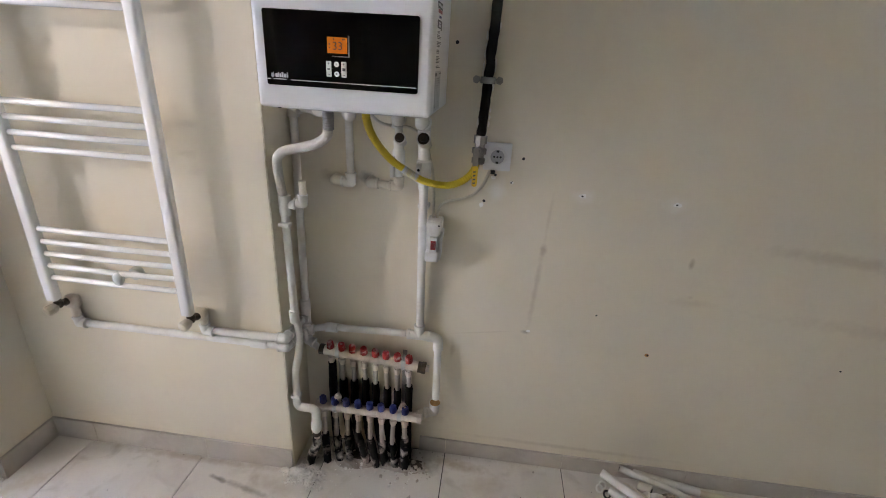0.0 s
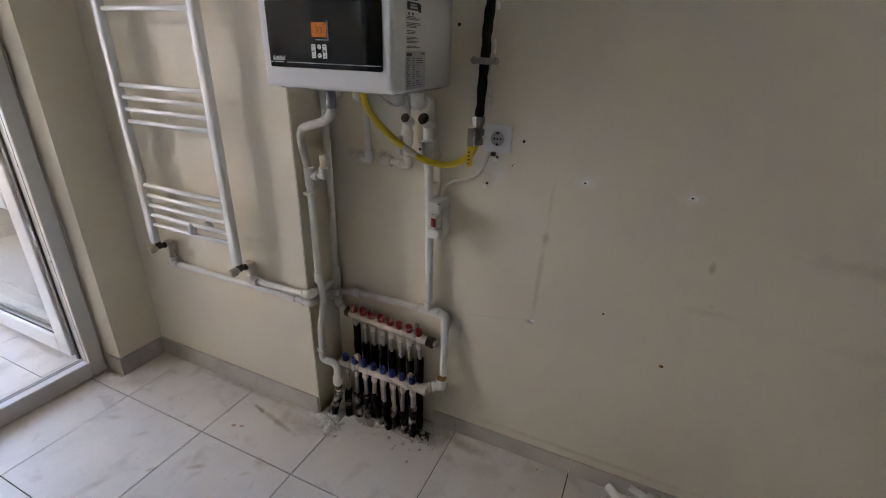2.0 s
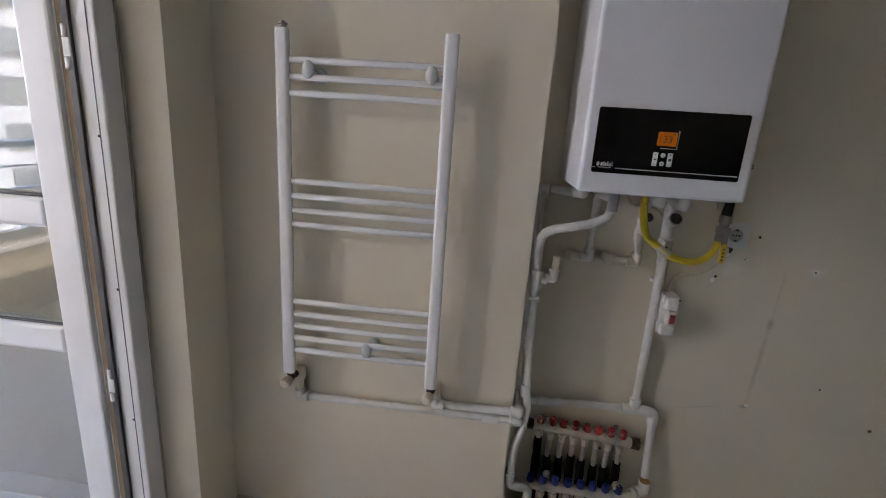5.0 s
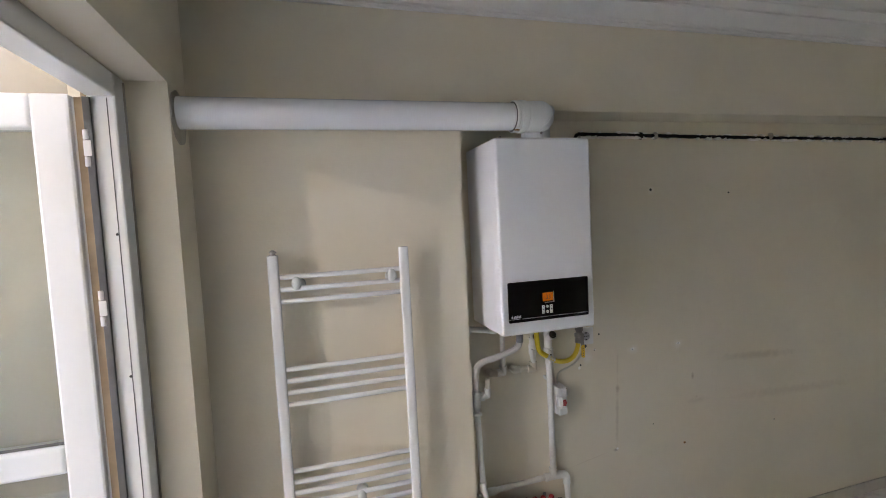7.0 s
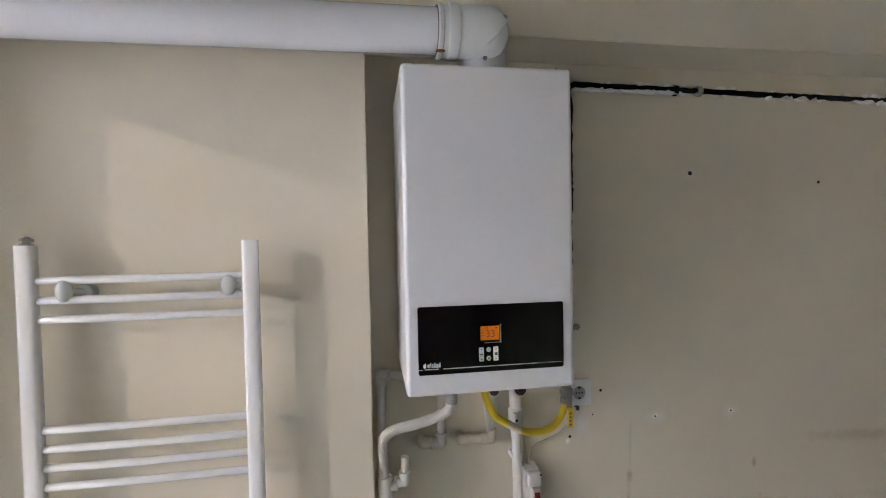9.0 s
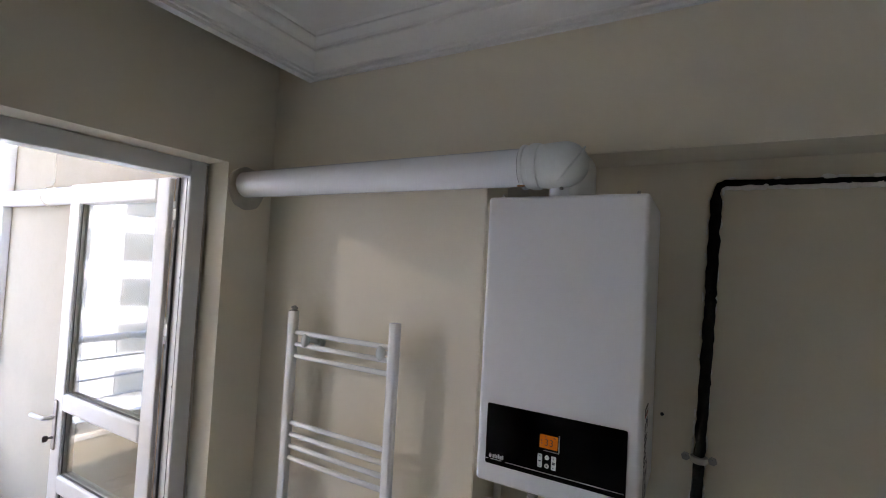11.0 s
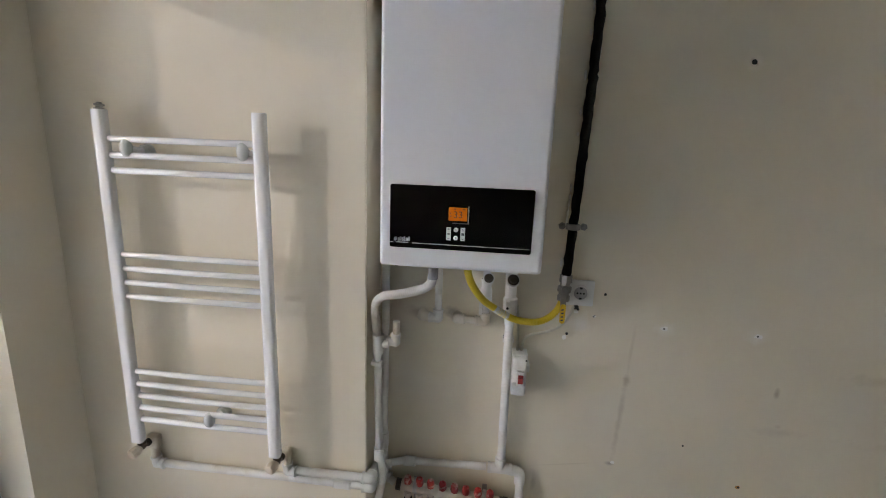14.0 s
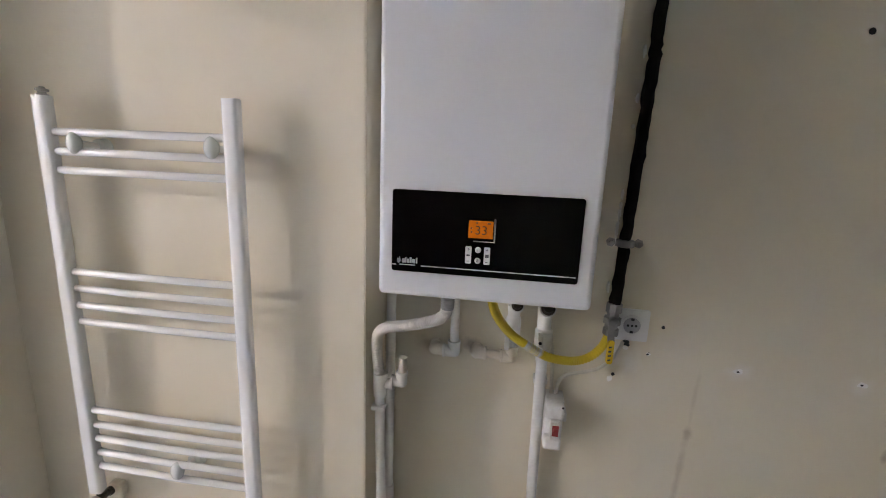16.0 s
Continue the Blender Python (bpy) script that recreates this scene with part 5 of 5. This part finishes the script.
def crumple(cx, cy, w, d, height, turn, seed, nx=8, ny=7, fine=4):
    """A crumpled piece of paper: flat facets between sharp creases, lying in a low heap."""
    rnd = random.Random(seed)
    rot = Matrix.Rotation(turn, 3, "Z")
    knots = {}
    for i in range(nx + 1):
        for j in range(ny + 1):
            u, v = i / nx * 2 - 1, j / ny * 2 - 1
            rim = max(0.0, 1 - (u * u + v * v) * 0.55)
            z = 0.006 + height * rim * (0.30 + 0.70 * rnd.random())
            ju, jv = rnd.uniform(-1, 1) / nx * 0.9, rnd.uniform(-1, 1) / ny * 0.9
            p = rot @ Vector((w / 2 * (u + ju), d / 2 * (v + jv), 0))
            knots[i, j] = Vector((cx + p.x, cy + p.y, z))
    own = bmesh.new()
    made = {}

    def vert(i, j):
        if (i, j) not in made:
            a, b = min(i // fine, nx - 1), min(j // fine, ny - 1)
            s, t = i / fine - a, j / fine - b
            k00, k10, k01, k11 = (knots[a + e, b + f] for e, f in ((0, 0), (1, 0), (0, 1), (1, 1)))
            if (a + b) % 2:
                q = k00 + (k10 - k00) * s + (k01 - k00) * t if s + t <= 1 else k11 + (k01 - k11) * (1 - s) + (k10 - k11) * (1 - t)
            else:
                q = k00 + (k10 - k00) * s + (k11 - k10) * t if s >= t else k00 + (k01 - k00) * t + (k11 - k01) * s
            q = q + noise.noise_vector(q * 45) * 0.0028 + noise.noise_vector(q * 17) * 0.006
            q.z = max(q.z, 0.003)
            made[i, j] = own.verts.new(q)
        return made[i, j]

    for i in range(nx * fine):
        for j in range(ny * fine):
            own.faces.new((vert(i, j), vert(i + 1, j), vert(i + 1, j + 1), vert(i, j + 1)))
    for f in own.faces:
        f.smooth = True
    bmesh.ops.recalc_face_normals(own, faces=own.faces)
    bmesh.ops.solidify(own, geom=own.faces[:], thickness=0.0014)
    return own


pale = crumbs_at(430, lambda: (random.gauss(-0.425, 0.036), random.gauss(1.236, 0.022)), (0.0018, 0.0110), 7)
join(pale, crumbs_at(120, lambda: (random.gauss(-0.465, 0.020), random.gauss(1.238, 0.008)), (0.0015, 0.0080), 17))
join(pale, crumbs_at(90, lambda: (random.gauss(-0.385, 0.022), random.gauss(1.205, 0.016)), (0.0015, 0.0085), 18))
join(pale, crumple(-0.438, 1.234, 0.060, 0.036, 0.014, 0.1, 21, 7, 5, 2))
join(pale, crumple(-0.398, 1.222, 0.056, 0.044, 0.012, -0.5, 22, 6, 5, 2))
join(pale, crumbs_at(70, lambda: (random.uniform(-0.40, 0.03), random.gauss(1.285, 0.02)), (0.001, 0.007), 8))
join(pale, crumbs_at(16, lambda: (random.uniform(-0.45, 0.15), random.gauss(1.20, 0.05)), (0.0015, 0.006), 9))
solid("plaster_rubble", pale, WHITE_RUBBLE, (-0.4, 1.24, 0), "crushed white plaster crumbs at the foot of the pier", "rubble", kind="stuff")
brown = crumbs_at(170, lambda: (-0.46 + 0.50 * random.random(), 1.43 - abs(random.gauss(0.09, 0.05))), (0.001, 0.008), 10)
join(brown, crumbs_at(40, lambda: (random.gauss(-0.03, 0.035), random.gauss(1.315, 0.02)), (0.002, 0.012), 12))
join(brown, crumbs_at(60, lambda: (random.uniform(-1.535, -1.425), 1.050 - abs(random.gauss(0, 0.008))), (0.001, 0.005), 14))
join(brown, crumbs_at(40, lambda: (-1.537 + abs(random.gauss(0, 0.006)), random.uniform(0.80, 1.05)), (0.001, 0.004), 15))
join(brown, crumbs_at(22, lambda: (random.uniform(0.02, 0.45), random.gauss(1.40, 0.012)), (0.001, 0.005), 13))
solid("dirt_rubble", brown, RUBBLE, (-0.2, 1.33, 0), "brown dirt and broken crumbs under the manifold pipes", "rubble", kind="stuff")

# ---- leftover pipes and a soiled paper sack on the floor ----
def offcut(points, r, label, m=PPR, rnd=0.0):
    line = bent(points, rnd or 0.02)
    mid = line[len(line) // 2]
    ob = thing("pipe_offcut", (mid.x, mid.y, 0), label, "pipe", group="leftover pipes")
    part("tube", tube(line, r, 14), m, ob)
    for q, w in ((line[0], line[0] - line[1]), (line[-1], line[-1] - line[-2])):
        part("bore", turned(q, w, [(-0.004, r * 0.6), (0.0006, r * 0.6)], 12), DARK, ob)
    return ob


long_pipe = offcut([(0.86, 1.404, 0.030), (1.05, 1.372, 0.022), (1.50, 1.345, 0.014)], 0.0125, "long white plastic pipe offcut lying along the skirting", PPR_OLD)
part("sleeve", tube([(0.80, 1.413, 0.036), (1.03, 1.376, 0.024)], 0.0165, 14), PPR, long_pipe)
part("elbow", fitting((1.515, 1.344, 0.020), [(-1, 0, 0), (0.2, -0.2, 0.8)], 0.018, 0.03), PPR_OLD, long_pipe)
part("branch", tube([(1.275, 1.345, 0.018), (1.262, 1.300, 0.020), (1.120, 1.098, 0.020)], 0.0125, 14), PPR, long_pipe)
part("tee", fitting((1.265, 1.318, 0.019), [(0.6, 0.8, 0), (-0.6, -0.8, 0)], 0.018, 0.026), PPR_OLD, long_pipe)
offcut([(0.835, 1.158, 0.020), (0.965, 1.080, 0.018), (1.005, 1.068, 0.018), (1.020, 1.118, 0.020), (1.055, 1.120, 0.020), (1.112, 1.052, 0.020)], 0.0165, "white plastic pipe piece with two welded elbows", PPR, 0.022)
offcut([(0.672, 1.372, 0.060), (0.800, 1.272, 0.055)], 0.0145, "short thick white pipe offcut lying on the heap", PPR)
offcut([(0.742, 1.402, 0.062), (0.905, 1.355, 0.050), (1.108, 1.268, 0.014)], 0.0118, "white pipe offcut leaning across the heap", PPR, 0.01)
offcut([(0.700, 1.335, 0.020), (0.760, 1.285, 0.020)], 0.0135, "short white pipe offcut under the heap", PPR)
offcut([(0.755, 1.350, 0.035), (0.815, 1.275, 0.06)], 0.012, "short yellowed pipe offcut on the heap", PPR_OLD)
offcut([(0.955, 1.350, 0.014), (1.040, 1.305, 0.014)], 0.0125, "short white pipe offcut beside the heap", PPR)
offcut([(0.945, 1.300, 0.014), (1.035, 1.275, 0.014)], 0.0105, "thin grey pipe offcut beside the heap", FOIL)
offcut([(0.955, 1.235, 0.040), (0.975, 1.195, 0.034)], 0.0165, "yellowed pipe coupling on the heap", PPR_OLD)
offcut([(0.832, 1.085, 0.016), (0.872, 1.075, 0.016)], 0.0155, "white pipe coupling lying on the floor", PPR)
offcut([(0.800, 1.345, 0.052), (0.835, 1.318, 0.058)], 0.019, "cream pipe elbow on the heap", PPR_OLD)
for x, y in ((0.668, 1.345), (0.690, 1.322), (0.682, 1.362)):
    ob = thing("rubber_washer", (x, y, 0), "small pipe ring on the floor", "washer", group="leftover rings")
    part("ring", tube([(x + 0.011 * math.cos(a / 10 * math.pi), y + 0.011 * math.sin(a / 10 * math.pi), 0.012 + 0.006 * math.sin(a / 10 * math.pi)) for a in range(21)], 0.0035, 8), PPR if x != 0.690 else DARK, ob)


sack = thing("paper_sack", (0.82, 1.18, 0), "crumpled white paper sack soiled with dark brown dirt", "paper sack")
part("fold", crumple(0.825, 1.215, 0.21, 0.20, 0.080, 0.6, 11, 7, 6, 4), SACK, sack, "paper fold caked with brown dirt")
part("fold", crumple(0.757, 1.262, 0.125, 0.105, 0.085, 0.4, 1, 5, 4, 4), PAPER, sack)
part("fold", crumple(0.840, 1.290, 0.17, 0.090, 0.080, -0.1, 2, 6, 4, 4), PAPER, sack)
part("fold", crumple(0.910, 1.235, 0.11, 0.18, 0.098, 0.25, 3, 4, 6, 4), SACK, sack, "paper fold caked with brown dirt")
part("fold", crumple(0.768, 1.115, 0.16, 0.150, 0.080, -0.35, 4, 6, 5, 4), SACK, sack, "paper fold caked with brown dirt")
part("fold", crumple(0.845, 1.185, 0.14, 0.100, 0.105, 0.5, 5, 5, 4, 4), PAPER, sack)
part("fold", crumple(0.875, 1.130, 0.12, 0.12, 0.065, 0.9, 6, 4, 4, 4), SACK, sack, "paper fold caked with brown dirt")
roll = part("rolled_corner", tube(curve([(0.688, 1.142, 0.045), (0.735, 1.158, 0.050), (0.80, 1.160, 0.052)], 6), [0.019, 0.020, 0.021, 0.022, 0.023, 0.024, 0.024, 0.025, 0.025, 0.024, 0.022, 0.020, 0.015], 14, rough=0.35), SACK, sack, "rolled dirty corner of the sack")
part("roll_hollow", turned((0.6865, 1.1415, 0.045), (-1, -0.32, -0.08), [(-0.004, 0.0135), (0.0012, 0.0140)], 14), DIRT, roll)
part("flap", crumple(0.800, 1.078, 0.055, 0.075, 0.045, 0.2, 7, 2, 2), PAPER, sack)
part("flap", crumple(0.748, 1.060, 0.060, 0.070, 0.030, -0.2, 8, 3, 3), SACK, sack)

# ---- skirting ----
def skirting(name, label):
    return thing(name, (0, 0, 0), label, "skirting", kind="structure")


north = skirting("baseboard_north", "grey ceramic skirting tiles along the recessed wall")
pier_sk = skirting("baseboard_pier", "grey ceramic skirting tiles along the pier")
west_sk = skirting("baseboard_west", "grey ceramic skirting tiles beside the door reveal")
GX, GY, PITCH = 0.083, 0.970, 0.4538
SK, SK_NORTH = 0.088, 0.066
runs = [(-0.022, GX)] + [(GX + PITCH * i, min(GX + PITCH * (i + 1), EAST)) for i in range(7)]
for x0, x1 in runs:
    part("skirting_tile", box((x0 + 0.001, WALL - 0.010, -0.005), (x1 - 0.001, WALL, SK_NORTH), 0.0015), SKIRT, north)
for x0, x1 in ((WEST, -1.253), (-1.253, -0.803), (-0.803, SIDE - 0.002)):
    part("skirting_tile", box((x0 + 0.001, PIER - 0.010, -0.005), (x1 - 0.001, PIER, SK), 0.0015), SKIRT, pier_sk)
part("skirting_tile", box((WEST, JAMB - 0.010, -0.005), (WEST + 0.010, PIER - 0.010, SK), 0.0015), SKIRT, west_sk)
part("skirting_tile", box((FX1 + 0.004, JAMB - 0.010, -0.005), (WEST, JAMB, SK), 0.0015), SKIRT, west_sk)
part("skirting_tile", box((WEST, SOUTH, -0.005), (WEST + 0.010, LIGHT_Y - 0.01, SK), 0.0015), SKIRT, west_sk)
bal_sk = skirting("baseboard_balcony", "pale ceramic skirting tiles along the balcony walls")
for i in range(5):
    part("skirting_tile", box((FRONT + i * 0.43, BEND - 0.010, -0.005), (min(FRONT + (i + 1) * 0.43 - 0.002, OUT), BEND, 0.085), 0.0015), SKIRT, bal_sk)
for i in range(6):
    y1 = BEND - 0.010 - i * 0.43
    part("skirting_tile", box((FRONT, max(y1 - 0.428, -1.25), -0.005), (FRONT + 0.010, y1, 0.085), 0.0015), SKIRT, bal_sk)

# ---- drill holes, fillings and marks on the recessed wall ----
def mark(name, x, z, rx, rz, m, depth, seed, amount=0.3, label=""):
    return part(name, sheet(blot(rx, rz, seed, 20, amount), (x, WALL + 0.001, z), X, Z, 0.001 + depth), m, wall_north, label)


for i, (x, z) in enumerate(((0.438, 1.060), (0.713, 1.058), (0.222, 1.083))):
    f = mark("filler_patch", x, z, 0.012 if i < 2 else 0.005, 0.006 if i < 2 else 0.004, FILLER, 0.0012, i, 0.6)
    part("drill_hole", sheet(blot(0.0032, 0.0024, i + 3, 12), (x - 0.002, WALL - 0.0008, z), X, Z, 0.001), DARK, f)
for i, (x, z, r) in enumerate(((0.248, 1.158, 0.0045), (0.565, 1.844, 0.0070), (0.143, 1.019, 0.0045), (0.223, 1.085, 0.003), (1.05, 1.815, 0.005), (0.03, 1.462, 0.005), (-0.12, 0.33, 0.004), (0.55, 0.66, 0.003), (1.35, 0.55, 0.003), (0.17, 1.103, 0.004))):
    mark("drill_hole", x, z, r, r, DARK, 0.0010, i + 10, 0.2)
for i, (x, z, rx, rz) in enumerate(((0.136, 1.006, 0.007, 0.008), (0.165, 1.095, 0.007, 0.005), (0.336, 0.571, 0.007, 0.005))):
    mark("chipped_paint", x, z, rx, rz, FILLER, 0.0006, i + 30)
mark("rust_spot", 0.741, 0.528, 0.0075, 0.006, RUST, 0.0008, 41)
mark("drill_hole", 0.743, 0.528, 0.003, 0.003, DARK, 0.0014, 42)

# ---- marks on the floor ----
flake = thing("dry_leaf_flake", (-0.565, 0.712, 0), "small dark curled flake lying on a floor tile", "flake")
part("flake", tube([(-0.574, 0.704, 0.004), (-0.568, 0.709, 0.009), (-0.561, 0.717, 0.007), (-0.557, 0.725, 0.003)], [0.001, 0.0034, 0.0030, 0.0008], 6), DIRT, flake)
specks = bmesh.new()
random.seed(21)
for i in range(45):
    x, y = random.uniform(-1.3, 0.7), random.uniform(0.75, 1.40)
    s = random.uniform(0.0006, 0.0018)
    own = bmesh.new()
    bmesh.ops.create_icosphere(own, subdivisions=1, radius=s)
    bmesh.ops.translate(own, verts=own.verts, vec=(x, min(y, PIER - 0.015 if x < SIDE else WALL - 0.02), s * 0.4))
    join(specks, own)
solid("floor_specks", specks, DIRT, (-0.3, 1.1, 0), "tiny dark specks of dirt scattered over the tiles", "dirt", kind="stuff")

# ---- outside ----
solid("ground", box((-400, -300, -10.5), (60, 300, -10.0)), EARTH, (-60, 0, -10), "grey street ground far below", "ground", kind="structure")


def apartment(at, size, floors, cols, label, wall, frame_m, step=3.0):
    """A block whose facade faces the balcony, with windows in rows."""
    x, y0, z0 = at
    w, h, deep = size
    ob = thing("apartment_building", (x - deep / 2, y0 + w / 2, z0), label, "building", group="far buildings")
    part("wall", box((x - deep, y0, z0), (x, y0 + w, z0 + h)), wall, ob)
    part("roof", box((x - deep - 0.4, y0 - 0.4, z0 + h), (x + 0.4, y0 + w + 0.4, z0 + h + 0.5)), frame_m, ob)
    gap = w / cols
    for f in range(floors):
        for c in range(cols):
            yc, zc = y0 + gap * (c + 0.5), z0 + 1.9 + step * f
            wd = part("window", box((x - 0.02, yc - 0.95, zc - 0.85), (x + 0.10, yc + 0.95, zc + 0.85)), frame_m, ob)
            part("pane", box((x + 0.06, yc - 0.72, zc - 0.60), (x + 0.12, yc - 0.03, zc + 0.62)), WINDOW_DARK, wd)
            part("pane", box((x + 0.06, yc + 0.03, zc - 0.60), (x + 0.12, yc + 0.72, zc + 0.62)), WINDOW_DARK, wd)
    return ob


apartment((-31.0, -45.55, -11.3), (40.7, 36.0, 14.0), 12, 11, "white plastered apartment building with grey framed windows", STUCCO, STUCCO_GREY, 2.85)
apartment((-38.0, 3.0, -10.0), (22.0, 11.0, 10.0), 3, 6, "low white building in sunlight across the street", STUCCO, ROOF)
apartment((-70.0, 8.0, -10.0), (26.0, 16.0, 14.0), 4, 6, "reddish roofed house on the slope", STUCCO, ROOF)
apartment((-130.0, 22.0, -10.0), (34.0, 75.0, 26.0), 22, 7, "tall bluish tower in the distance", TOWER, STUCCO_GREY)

# ---- floor tiles ----
tile_mesh = mesh_of("tile", box((-PITCH / 2 + 0.0018, -PITCH / 2 + 0.0018, -0.0055), (PITCH / 2 - 0.0018, PITCH / 2 - 0.0018, 0.0), 0.0008, seg=1), TILE, Vector((0, 0, 0)))


def lay(parent, x0, x1, y0, y1, gx, gy):
    """Tiles on a grid through (gx, gy), cut at the edges of the floor."""
    i0, i1 = math.floor((x0 - gx) / PITCH), math.ceil((x1 - gx) / PITCH)
    j0, j1 = math.floor((y0 - gy) / PITCH), math.ceil((y1 - gy) / PITCH)
    for i in range(i0, i1):
        for j in range(j0, j1):
            ax, bx = max(gx + i * PITCH, x0), min(gx + (i + 1) * PITCH, x1)
            ay, by = max(gy + j * PITCH, y0), min(gy + (j + 1) * PITCH, y1)
            if bx - ax < 0.01 or by - ay < 0.01:
                continue
            ob = new("tile", tile_mesh)
            ob.parent = parent
            ob.location = Vector(((ax + bx) / 2, (ay + by) / 2, 0)) - base[parent]
            ob.scale = ((bx - ax) / PITCH, (by - ay) / PITCH, 1)


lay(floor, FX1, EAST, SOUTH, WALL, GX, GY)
lay(balcony_floor, FRONT, FX0, -1.25, BEND, -1.70, 0.86)

# the room floor lies a little below the balcony floor
for ob in scene.objects:
    if ob.parent is None and ob.name.split(".")[0] in ("floor", "broken_floor_edge", "plaster_rubble", "dirt_rubble", "pipe_offcut", "rubber_washer", "paper_sack", "dry_leaf_flake", "floor_specks", "baseboard_north", "baseboard_pier", "baseboard_west"):
        ob.location.z -= 0.026
